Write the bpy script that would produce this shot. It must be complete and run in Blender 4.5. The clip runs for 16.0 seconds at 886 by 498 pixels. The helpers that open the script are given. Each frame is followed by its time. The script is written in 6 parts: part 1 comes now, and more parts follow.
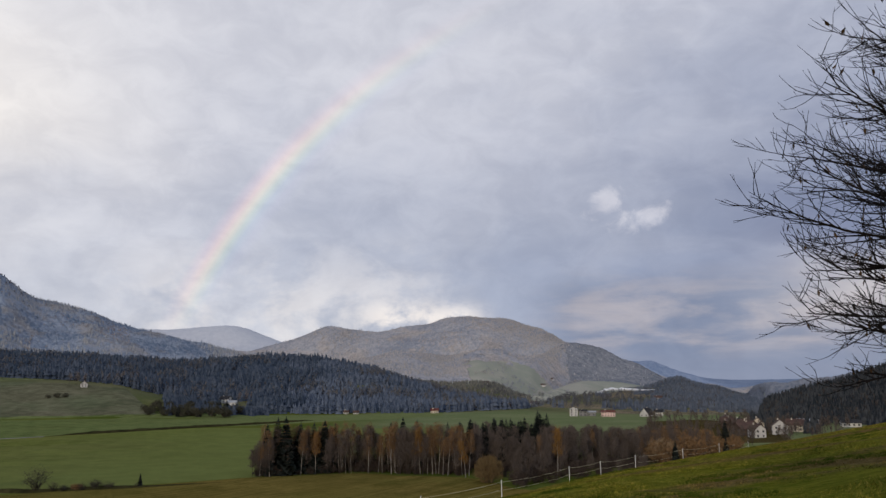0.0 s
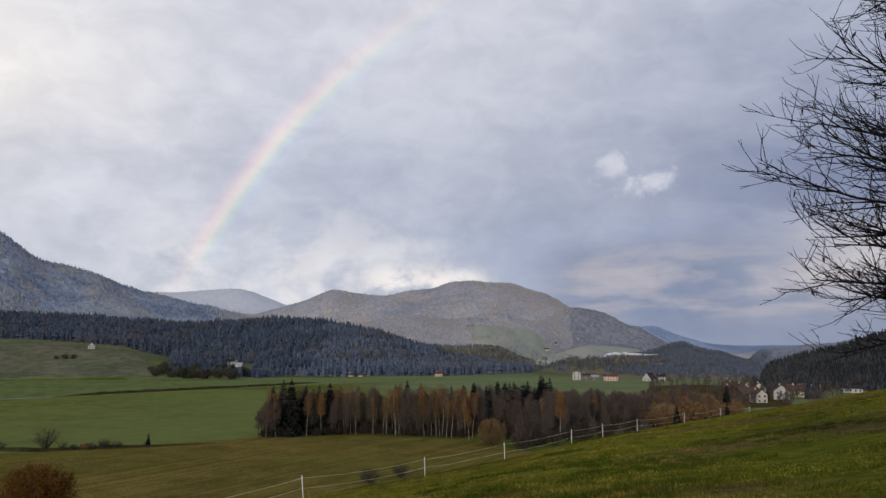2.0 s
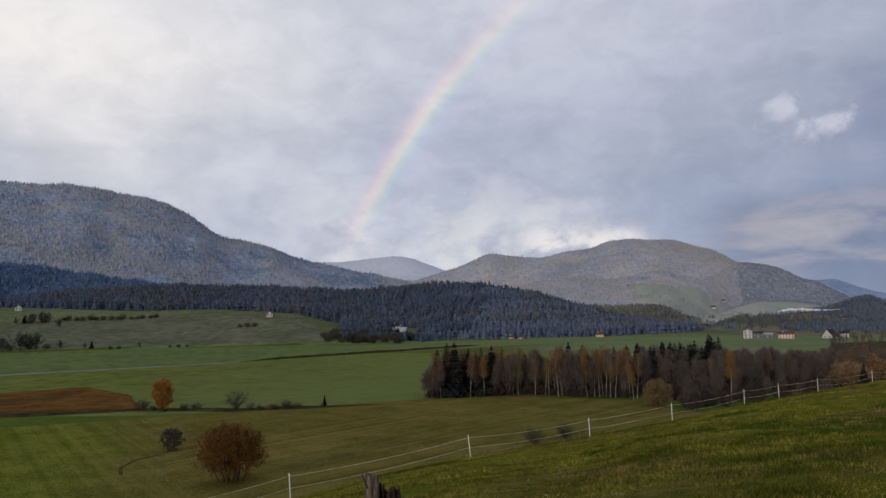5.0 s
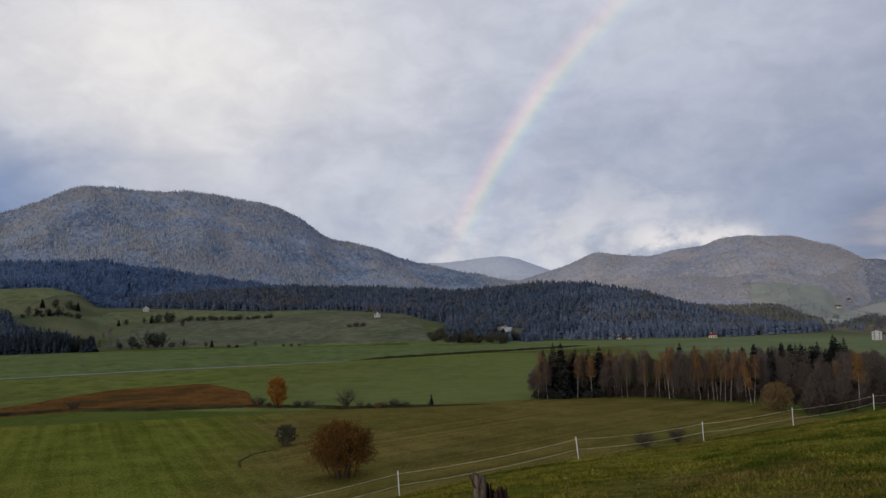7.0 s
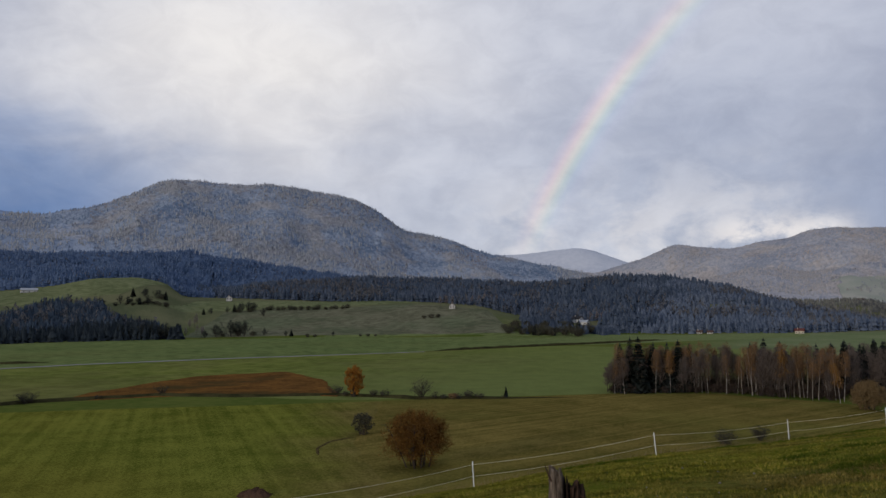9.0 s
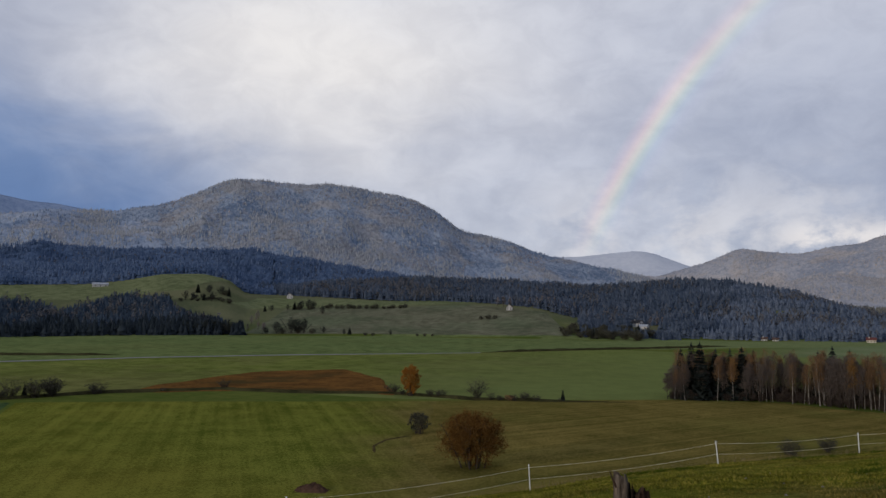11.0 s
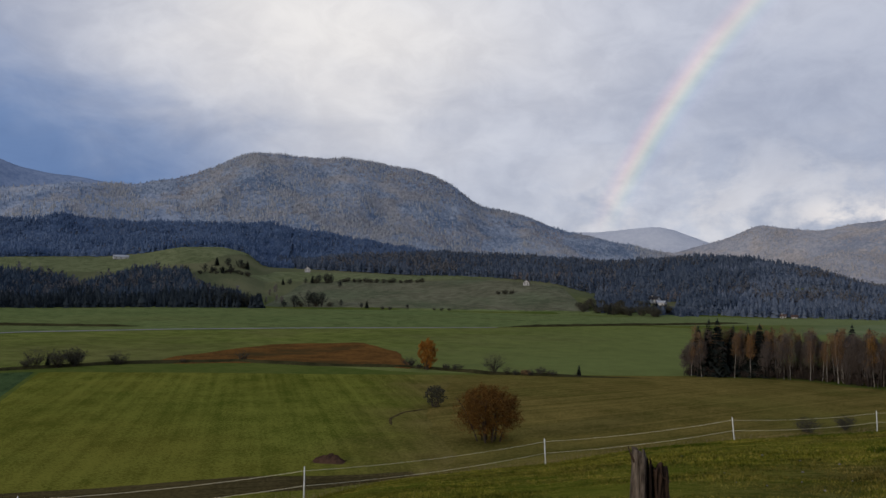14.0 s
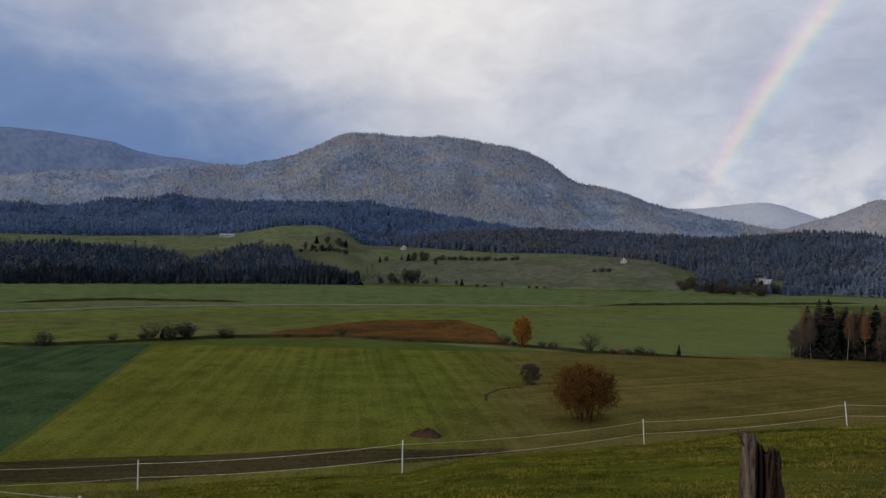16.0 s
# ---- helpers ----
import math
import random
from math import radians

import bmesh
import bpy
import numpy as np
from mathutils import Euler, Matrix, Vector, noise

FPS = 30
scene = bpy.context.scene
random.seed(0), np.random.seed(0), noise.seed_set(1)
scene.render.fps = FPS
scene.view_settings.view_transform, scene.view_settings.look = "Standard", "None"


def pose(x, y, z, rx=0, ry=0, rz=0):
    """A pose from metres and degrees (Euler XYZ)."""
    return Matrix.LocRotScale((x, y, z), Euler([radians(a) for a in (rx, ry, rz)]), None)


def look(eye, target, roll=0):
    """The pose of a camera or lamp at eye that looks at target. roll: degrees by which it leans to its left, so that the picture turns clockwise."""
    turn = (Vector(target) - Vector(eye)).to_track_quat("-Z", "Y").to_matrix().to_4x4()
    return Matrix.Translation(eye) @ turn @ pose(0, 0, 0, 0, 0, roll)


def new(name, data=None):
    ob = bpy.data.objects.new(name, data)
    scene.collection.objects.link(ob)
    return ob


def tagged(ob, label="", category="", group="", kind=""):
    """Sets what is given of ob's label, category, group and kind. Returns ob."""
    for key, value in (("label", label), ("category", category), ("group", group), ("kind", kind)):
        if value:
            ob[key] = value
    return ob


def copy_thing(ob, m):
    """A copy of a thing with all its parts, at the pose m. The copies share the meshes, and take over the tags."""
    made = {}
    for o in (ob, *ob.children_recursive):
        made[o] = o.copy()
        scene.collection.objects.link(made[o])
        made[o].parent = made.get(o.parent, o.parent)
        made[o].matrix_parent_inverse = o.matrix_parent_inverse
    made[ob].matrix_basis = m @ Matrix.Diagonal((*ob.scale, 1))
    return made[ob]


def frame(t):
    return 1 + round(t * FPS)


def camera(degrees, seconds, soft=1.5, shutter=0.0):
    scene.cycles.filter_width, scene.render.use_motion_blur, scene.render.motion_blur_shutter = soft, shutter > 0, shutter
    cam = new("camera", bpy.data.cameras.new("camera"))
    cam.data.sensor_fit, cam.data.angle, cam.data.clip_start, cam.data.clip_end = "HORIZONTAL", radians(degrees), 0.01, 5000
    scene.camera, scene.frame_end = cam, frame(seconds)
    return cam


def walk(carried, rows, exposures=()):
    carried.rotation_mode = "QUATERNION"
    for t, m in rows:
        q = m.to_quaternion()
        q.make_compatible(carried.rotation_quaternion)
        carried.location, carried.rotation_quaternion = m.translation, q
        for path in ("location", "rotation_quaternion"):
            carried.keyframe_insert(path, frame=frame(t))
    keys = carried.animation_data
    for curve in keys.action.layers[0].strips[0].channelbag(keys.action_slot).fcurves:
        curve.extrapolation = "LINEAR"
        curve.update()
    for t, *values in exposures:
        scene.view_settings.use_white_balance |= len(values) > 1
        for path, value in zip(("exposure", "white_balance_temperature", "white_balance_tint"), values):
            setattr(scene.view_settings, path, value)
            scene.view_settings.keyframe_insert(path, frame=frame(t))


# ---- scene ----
# ================= camera and walk =================
EYE = 35.0        # the eye stands 35 m over the valley floor (z = 0), 1.65 m over the pasture
cam = camera(59.8, 16.0)
ROWS = [  # seconds, x, y, yaw, pitch, roll
    (0, 0, 0, 0.00, 10.00, 0.00), (0.5, 0, 0, 0.12, 9.60, 0.07), (1, 0, 0, 0.22, 8.98, 0.07),
    (1.5, 0, 0, 0.22, 8.04, -0.18), (2, 0, 0, 0.30, 7.36, -0.35), (2.5, 0, 0, 0.62, 6.39, -0.30),
    (3, 0, 0, 2.70, 5.43, -0.16), (3.5, 0, 0, 7.33, 4.87, 0.10), (3.7, 0, 0, 8.97, 4.74, 0.14),
    (5.8, 0, 0, 13.35, 4.65, 1.21), (6, 0, 0, 14.18, 4.63, 1.26), (6.5, 0, 0, 17.14, 4.71, 1.22),
    (7, 0, 0, 19.79, 4.81, 1.10), (7.5, 0, 0, 22.20, 4.72, 0.97), (8, 0, 0, 23.93, 4.39, 0.91),
    (8.5, -0.002, -0.001, 24.75, 4.33, 0.81), (9, -0.007, -0.003, 25.32, 4.28, 0.55),
    (11.5, -0.047, -0.022, 30.42, 4.25, -0.55), (12, -0.048, -0.022, 30.88, 3.96, -0.49),
    (12.5, -0.049, -0.022, 30.90, 3.31, -0.58), (13, -0.049, -0.023, 30.84, 3.13, -0.62),
    (13.5, -0.050, -0.023, 30.77, 3.05, -0.78), (14, -0.056, -0.026, 30.81, 2.44, -0.97),
    (14.5, -0.066, -0.031, 31.69, 1.22, -0.94), (15, -0.073, -0.034, 33.89, 0.80, -0.98),
    (15.5, -0.080, -0.037, 36.03, 0.69, -0.96), (16, -0.084, -0.039, 37.85, 0.66, -0.99),
]
walk(cam, [(t, pose(x, y, EYE, 90 + pitch, roll, yaw)) for t, x, y, yaw, pitch, roll in ROWS],
     [(0, 0.17, 6500, 10), (3.5, 0.24, 6400, 10), (6, -0.02, 6250, 10), (8.5, 0.02, 6250, 10), (12, -0.01, 6200, 10), (15, 0.0, 6250, 10), (16, 0.0, 6250, 10)])

# ================= sky, sun =================
SUN_AZ, SUN_EL = 200.0, 11.5      # the sun stands low behind the camera, opposite the rainbow's centre
sun_dir = Vector((math.sin(radians(SUN_AZ)) * math.cos(radians(SUN_EL)), math.cos(radians(SUN_AZ)) * math.cos(radians(SUN_EL)), math.sin(radians(SUN_EL))))
sun = new("sun", bpy.data.lights.new("sun", "SUN"))
sun.data.energy, sun.data.angle, sun.data.color = 1.5, radians(8), (1.0, 0.85, 0.66)
sun.matrix_world = look(sun_dir * 100, (0, 0, 0))

world = bpy.data.worlds.new("sky")
scene.world = world
world.use_nodes = True
WT = world.node_tree
WT.nodes.clear()


class Nodes:
    """Short-hand for node graphs: sockets or plain numbers in, a socket out."""

    def __init__(self, tree):
        self.t = tree

    def put(self, socket, v):
        if isinstance(v, bpy.types.NodeSocket):
            self.t.links.new(v, socket)
        elif v is not None:
            socket.default_value = v

    def m(self, op, a, b=None, c=None):
        n = self.t.nodes.new("ShaderNodeMath")
        n.operation = op
        for s, v in zip(n.inputs, (a, b, c)):
            self.put(s, v)
        return n.outputs[0]

    def add(self, a, b): return self.m("ADD", a, b)
    def sub(self, a, b): return self.m("SUBTRACT", a, b)
    def mul(self, a, b): return self.m("MULTIPLY", a, b)

    def step(self, v, lo, hi, to0=0.0, to1=1.0):
        n = self.t.nodes.new("ShaderNodeMapRange")
        n.interpolation_type = "SMOOTHSTEP"
        for s, x in zip(n.inputs, (v, lo, hi, to0, to1)):
            self.put(s, x)
        return n.outputs[0]

    def mix(self, f, a, b, blend="MIX"):
        n = self.t.nodes.new("ShaderNodeMix")
        n.data_type, n.blend_type = "RGBA", blend
        for s, v in ((n.inputs[0], f), (n.inputs[6], a), (n.inputs[7], b)):
            self.put(s, (*v, 1.0) if isinstance(v, tuple) and len(v) == 3 else v)
        return n.outputs[2]

    def noise(self, vec, scale, detail=5.0, rough=0.55, dist=0.0, color=False):
        n = self.t.nodes.new("ShaderNodeTexNoise")
        self.put(n.inputs["Vector"], vec)
        for k, v in (("Scale", scale), ("Detail", detail), ("Roughness", rough), ("Distortion", dist)):
            n.inputs[k].default_value = v
        return n.outputs["Color" if color else "Fac"]

    def xyz(self, a, b, c):
        n = self.t.nodes.new("ShaderNodeCombineXYZ")
        for s, v in zip(n.inputs, (a, b, c)):
            self.put(s, v)
        return n.outputs[0]

    def split(self, v):
        n = self.t.nodes.new("ShaderNodeSeparateXYZ")
        self.put(n.inputs[0], v)
        return n.outputs

    def ramp(self, v, stops):
        n = self.t.nodes.new("ShaderNodeValToRGB")
        self.put(n.inputs[0], v)
        e = n.color_ramp.elements
        while len(e) < len(stops):
            e.new(0.5)
        for el, (p, c) in zip(e, stops):
            el.position, el.color = p, (*c, 1.0)
        return n.outputs[0]


W = Nodes(WT)
way = WT.nodes.new("ShaderNodeTexCoord").outputs["Generated"]
wx, wy, wz = W.split(way)
az0 = W.mul(W.m("ARCTAN2", wx, wy), 180 / math.pi)
el0 = W.mul(W.m("ARCSINE", wz), 180 / math.pi)
cloud_vec = W.xyz(wx, wy, W.mul(wz, 1.5))
warp = W.noise(cloud_vec, 3.0, 4, 0.5, 0.6)
warp2 = W.noise(W.xyz(wx, wy, W.mul(wz, 2.0)), 7.0, 5, 0.52, 0.4)
az = W.add(az0, W.mul(W.sub(warp, 0.5), 16.0))
el = W.add(el0, W.mul(W.sub(warp2, 0.5), 7.0))


def blob(a, e, sa, se):
    """A soft patch of cloud round azimuth a, height e (degrees)."""
    da, de = W.m("DIVIDE", W.sub(az, a), sa), W.m("DIVIDE", W.sub(el, e), se)
    r2 = W.add(W.mul(da, da), W.mul(de, de))
    return W.m("EXPONENT", W.mul(r2, -1.0))


nishita = WT.nodes.new("ShaderNodeTexSky")
nishita.sky_type, nishita.sun_disc = "NISHITA", False
nishita.sun_elevation, nishita.sun_rotation = radians(SUN_EL), radians(SUN_AZ)
clear = W.mix(1.0, nishita.outputs[0], (0.09, 0.10, 0.115), "MULTIPLY")
# the grey overcast with its lighter and darker heaps
warp3 = W.noise(W.xyz(wx, wy, W.mul(wz, 1.6)), 15.0, 6, 0.6, 0.5)
grain = W.add(W.add(W.mul(warp, 0.5), W.mul(warp2, 0.33)), W.mul(warp3, 0.17))
overcast = W.mix(W.step(grain, 0.33, 0.67), (0.40, 0.425, 0.52), (0.575, 0.585, 0.655))
col = W.mix(0.93, clear, overcast)
# creamy bright break over the left mountain
col = W.mix(W.mul(blob(-39, 19, 15, 8), 0.95), col, (0.86, 0.81, 0.76))
col = W.mix(W.mul(blob(-30, 26, 14, 8), 0.55), col, (0.74, 0.73, 0.75))
col = W.mix(W.mul(blob(-6, 26, 17, 8), 0.55), col, (0.60, 0.605, 0.655))
col = W.mix(W.mul(blob(13, 28, 13, 8), 0.18), col, (0.62, 0.62, 0.66))
# slate-blue cloud base to the right
col = W.mix(W.mul(blob(30, 10, 19, 12), 0.98), col, (0.165, 0.20, 0.315))
col = W.mix(W.mul(blob(13, 5.5, 14, 4.2), 0.65), col, (0.22, 0.275, 0.42))
col = W.mix(W.mul(blob(3, 12, 15, 6), 0.30), col, (0.30, 0.33, 0.425))
# blue rain-dark sky beside the left mountain, with a slanting upper edge
edge = W.sub(W.sub(el, 12.6), W.mul(W.add(az0, 50), -0.34))
blue = W.mul(W.step(edge, 2.5, -8.0), W.step(az0, -35, -52))
col = W.mix(W.mul(blue, 0.97), col, W.mix(W.step(el0, 5, 22), (0.125, 0.205, 0.385), (0.205, 0.29, 0.48)))
# heaped clouds near the horizon, bright at their tops and grey below
puff_vec = W.xyz(wx, wy, W.mul(wz, 1.5))
puff = W.noise(puff_vec, 9.0, 8, 0.60, 0.35)
fine_puff = W.noise(puff_vec, 34.0, 5, 0.62)
heap = W.add(W.mul(puff, 0.82), W.mul(fine_puff, 0.18))
low = W.mul(W.mul(W.step(el0, 12.5, 4.5), W.step(az0, -28, -18)), W.step(az0, 4, -5))
col = W.mix(W.mul(W.mul(low, W.step(heap, 0.42, 0.60)), 0.75), col, (0.70, 0.68, 0.69))
col = W.mix(W.mul(W.mul(low, W.step(heap, 0.46, 0.36)), 0.50), col, (0.42, 0.44, 0.52))
crest = W.mul(W.mul(W.step(el0, 6.6, 4.7), W.step(az0, -7, -4)), W.step(az0, 4.5, 1.0))
col = W.mix(W.mul(crest, W.step(heap, 0.44, 0.56)), col, (0.82, 0.77, 0.74))
bands = W.noise(W.xyz(wx, wy, W.mul(wz, 4.5)), 7.5, 6, 0.55, 0.3)
lowr = W.mul(W.step(el0, 9.0, 5.5), W.step(az0, 5, 11))
col = W.mix(W.mul(lowr, 0.72), col, (0.175, 0.215, 0.315))
col = W.mix(W.mul(W.mul(lowr, W.step(el0, 1.4, 3.2, 0.05, 1.0)), W.step(bands, 0.38, 0.68)), col, (0.385, 0.372, 0.42))
col = W.mix(W.mul(blob(30, 6.5, 7, 3.2), 0.60), col, (0.56, 0.53, 0.54))
streak = W.noise(W.xyz(wx, wy, W.mul(wz, 4.0)), 5.0, 7, 0.58, 0.6)
col = W.mix(W.mul(W.mul(W.step(az0, 4, 16), W.step(el0, 6, 11)), W.mul(W.step(streak, 0.40, 0.70), 0.28)), col, (0.42, 0.45, 0.55))
# two small white clouds
wisp = W.noise(W.xyz(wx, wy, W.mul(wz, 1.3)), 28.0, 6, 0.6, 0.3)
small = None
for a, e, sa, se in ((12.3, 13.3, 1.9, 1.3), (14.8, 11.9, 2.6, 1.25)):
    da, de = W.m("DIVIDE", W.sub(az0, a), sa), W.m("DIVIDE", W.sub(W.sub(el0, e), W.mul(W.sub(az0, a), 0.12)), se)
    one = W.m("EXPONENT", W.mul(W.add(W.mul(da, da), W.mul(de, de)), -1.0))
    small = one if small is None else W.m("MAXIMUM", small, one)
col = W.mix(W.mul(W.step(W.add(small, W.mul(W.sub(wisp, 0.5), 1.7)), 0.42, 0.95), W.step(small, 0.12, 0.35, 0.0, 0.72)), col, (0.60, 0.60, 0.665))
# the rainbow: rings round the point opposite the sun
dot = W.m("MULTIPLY", wx, -sun_dir.x)
dot = W.add(W.add(dot, W.mul(wy, -sun_dir.y)), W.mul(wz, -sun_dir.z))
ring = W.mul(W.m("ARCCOSINE", dot), 180 / math.pi)
bow = W.ramp(W.m("DIVIDE", W.sub(ring, 39.9), 3.4), [
    (0.0, (0, 0, 0)), (0.20, (0.01, 0.01, 0.03)), (0.34, (0.0, 0.035, 0.05)), (0.46, (0.06, 0.11, 0.02)),
    (0.57, (0.22, 0.16, 0.02)), (0.68, (0.24, 0.09, 0.02)), (0.80, (0.10, 0.02, 0.02)), (0.96, (0, 0, 0))])
bowfade = W.mul(W.mul(W.step(el0, 2.5, 10), W.step(el0, 31, 13)), W.step(az0, 12, -2))
col = W.mix(W.mul(bowfade, 0.75), col, bow, "ADD")
col = W.mix(1.0, col, W.mix(W.step(warp3, 0.3, 0.7), (0.95, 0.95, 0.955), (1.045, 1.045, 1.04)), "MULTIPLY")
bg = WT.nodes.new("ShaderNodeBackground")
WT.links.new(col, bg.inputs[0])
bg.inputs[1].default_value = 1.0
WT.links.new(bg.outputs[0], WT.nodes.new("ShaderNodeOutputWorld").inputs[0])

# ================= materials =================
def material(name, rough=0.9, spec=0.2):
    mat = bpy.data.materials.new(name)
    mat.use_nodes = True
    t = mat.node_tree
    b = t.nodes["Principled BSDF"]
    b.inputs["Roughness"].default_value = rough
    b.inputs["Specular IOR Level"].default_value = spec
    return mat, Nodes(t), b


def coords(n, kind="Object"):
    return n.t.nodes.new("ShaderNodeTexCoord").outputs[kind]


def bump(n, b, height, strength, dist):
    k = n.t.nodes.new("ShaderNodeBump")
    k.inputs["Strength"].default_value, k.inputs["Distance"].default_value = strength, dist
    n.put(k.inputs["Height"], height)
    n.t.links.new(k.outputs[0], b.inputs["Normal"])


def two_scale(name, dark, light, fine, coarse, rough=0.9, spec=0.2, bump_by=0.3, bump_dist=0.02, tint=None, stretch=(1, 1, 1)):
    """A surface that varies at two scales between two colours, with fine relief."""
    mat, n, b = material(name, rough, spec)
    p = coords(n)
    if stretch != (1, 1, 1):
        q = n.split(p)
        p = n.xyz(*[n.mul(c, s) for c, s in zip(q, stretch)])
    a, c = n.noise(p, fine, 6, 0.62), n.noise(p, coarse, 5, 0.55)
    col = n.mix(n.step(n.add(n.mul(a, 0.5), n.mul(c, 0.5)), 0.36, 0.64), dark, light)
    if tint:
        col = n.mix(n.step(n.noise(p, coarse * 0.37, 4, 0.6), 0.5, 0.68), col, tint)
    n.put(b.inputs["Base Color"], col)
    if bump_by:
        bump(n, b, a, bump_by, bump_dist)
    return mat


def canopy(name, dark, light, tree=0.09, stand_scale=0.006, third=None):
    """Far woods: shade varies from tree to tree and from stand to stand."""
    mat, n, b = material(name, 0.9, 0.0)
    p = coords(n)
    x, y, z = n.split(p)
    q = n.xyz(x, y, n.mul(z, 0.35))
    v = n.add(n.mul(n.noise(q, tree, 4, 0.75), 0.56), n.mul(n.noise(p, stand_scale, 6, 0.70), 0.44))
    g = n.t.nodes.new("ShaderNodeNewGeometry").outputs["Random Per Island"]
    v = n.add(v, n.mul(n.sub(g, 0.5), 0.14))
    col = n.mix(n.step(v, 0.38, 0.62), dark, light)
    if third:  # stands of another kind, in strips down the slope
        strip = n.noise(n.xyz(x, y, n.mul(z, 0.5)), 0.007, 6, 0.72)
        col = n.mix(n.mul(n.step(strip, 0.47, 0.60), 0.72), col, n.mix(n.step(v, 0.38, 0.62), tuple(0.62 * c for c in third), third))
    n.put(b.inputs["Base Color"], col)
    return mat


def foliage(name, dark, light, by_island=True, rough=0.85):
    """Leaves, twigs or far crowns: each clump has its own shade."""
    mat, n, b = material(name, rough, 0.0)
    g = n.t.nodes.new("ShaderNodeNewGeometry").outputs["Random Per Island"]
    r = n.t.nodes.new("ShaderNodeObjectInfo").outputs["Random"]
    v = n.add(n.mul(g, 0.75), n.mul(r, 0.25))
    spots = n.noise(coords(n), 0.9, 4, 0.6)
    n.put(b.inputs["Base Color"], n.mix(n.add(n.mul(v, 0.8), n.mul(n.sub(spots, 0.5), 0.6)), dark, light))
    return mat


M = {}
# the ground sheet: pasture close by, meadow in the valley, woodland floor on the hills; haze is painted in with range
mat, n, b = material("meadow_ground", 1.0, 0.0)
p = coords(n)
gx, gy, gz = n.split(p)
a, c, d = n.noise(p, 2.6, 7, 0.65), n.noise(p, 0.21, 5, 0.6), n.noise(p, 0.013, 4, 0.55)
near = n.mix(n.step(n.add(n.mul(a, 0.55), n.mul(c, 0.45)), 0.38, 0.62), (0.056, 0.070, 0.008), (0.125, 0.128, 0.017))
near = n.mix(n.mul(n.mul(n.step(n.noise(p, 0.10, 6, 0.68), 0.48, 0.60), n.step(gx, -5, 3)), 0.85), near, n.mix(n.step(a, 0.4, 0.6), (0.060, 0.040, 0.020), (0.125, 0.088, 0.042)))
# valley meadow paled mid-valley for the haze over it
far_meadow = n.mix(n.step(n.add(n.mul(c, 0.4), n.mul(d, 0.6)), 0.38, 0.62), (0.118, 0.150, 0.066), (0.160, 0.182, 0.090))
left_meadow = n.mix(n.step(n.add(n.mul(c, 0.4), n.mul(d, 0.6)), 0.38, 0.62), (0.062, 0.086, 0.017), (0.100, 0.114, 0.026))
far_meadow = n.mix(n.mul(n.step(gx, -130, -20), n.step(gy, 400, 520)), left_meadow, far_meadow)
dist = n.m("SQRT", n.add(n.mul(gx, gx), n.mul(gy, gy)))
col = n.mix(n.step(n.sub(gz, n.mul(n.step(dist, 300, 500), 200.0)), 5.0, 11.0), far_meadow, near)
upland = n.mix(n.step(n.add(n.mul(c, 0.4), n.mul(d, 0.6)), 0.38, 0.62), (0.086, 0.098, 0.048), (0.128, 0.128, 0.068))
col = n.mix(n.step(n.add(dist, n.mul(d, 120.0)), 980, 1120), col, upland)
# hill floor and open slopes tinted blue-grey in place of haze
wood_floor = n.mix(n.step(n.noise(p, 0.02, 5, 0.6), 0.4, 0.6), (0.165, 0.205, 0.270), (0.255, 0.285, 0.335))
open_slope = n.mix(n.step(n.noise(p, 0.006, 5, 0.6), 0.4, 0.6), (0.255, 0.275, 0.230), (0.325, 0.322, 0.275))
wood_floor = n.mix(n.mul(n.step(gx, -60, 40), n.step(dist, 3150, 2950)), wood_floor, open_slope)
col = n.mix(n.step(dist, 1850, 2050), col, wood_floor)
# farthest ground: haze put into its colour, palest up the valley
haze_floor = n.mix(n.step(n.noise(p, 0.012, 6, 0.65), 0.4, 0.6), (0.155, 0.205, 0.300), (0.205, 0.255, 0.350))
haze_floor = n.mix(n.mul(n.step(gx, -2300, -1900), n.step(gx, -100, -500)), haze_floor, (0.40, 0.435, 0.50))
col = n.mix(n.m("MAXIMUM", n.step(dist, 4250, 4450), n.step(gx, -2550, -2900)), col, haze_floor)
n.put(b.inputs["Base Color"], col)
bump(n, b, n.add(a, c), 0.6, 0.12)
M["ground"] = mat
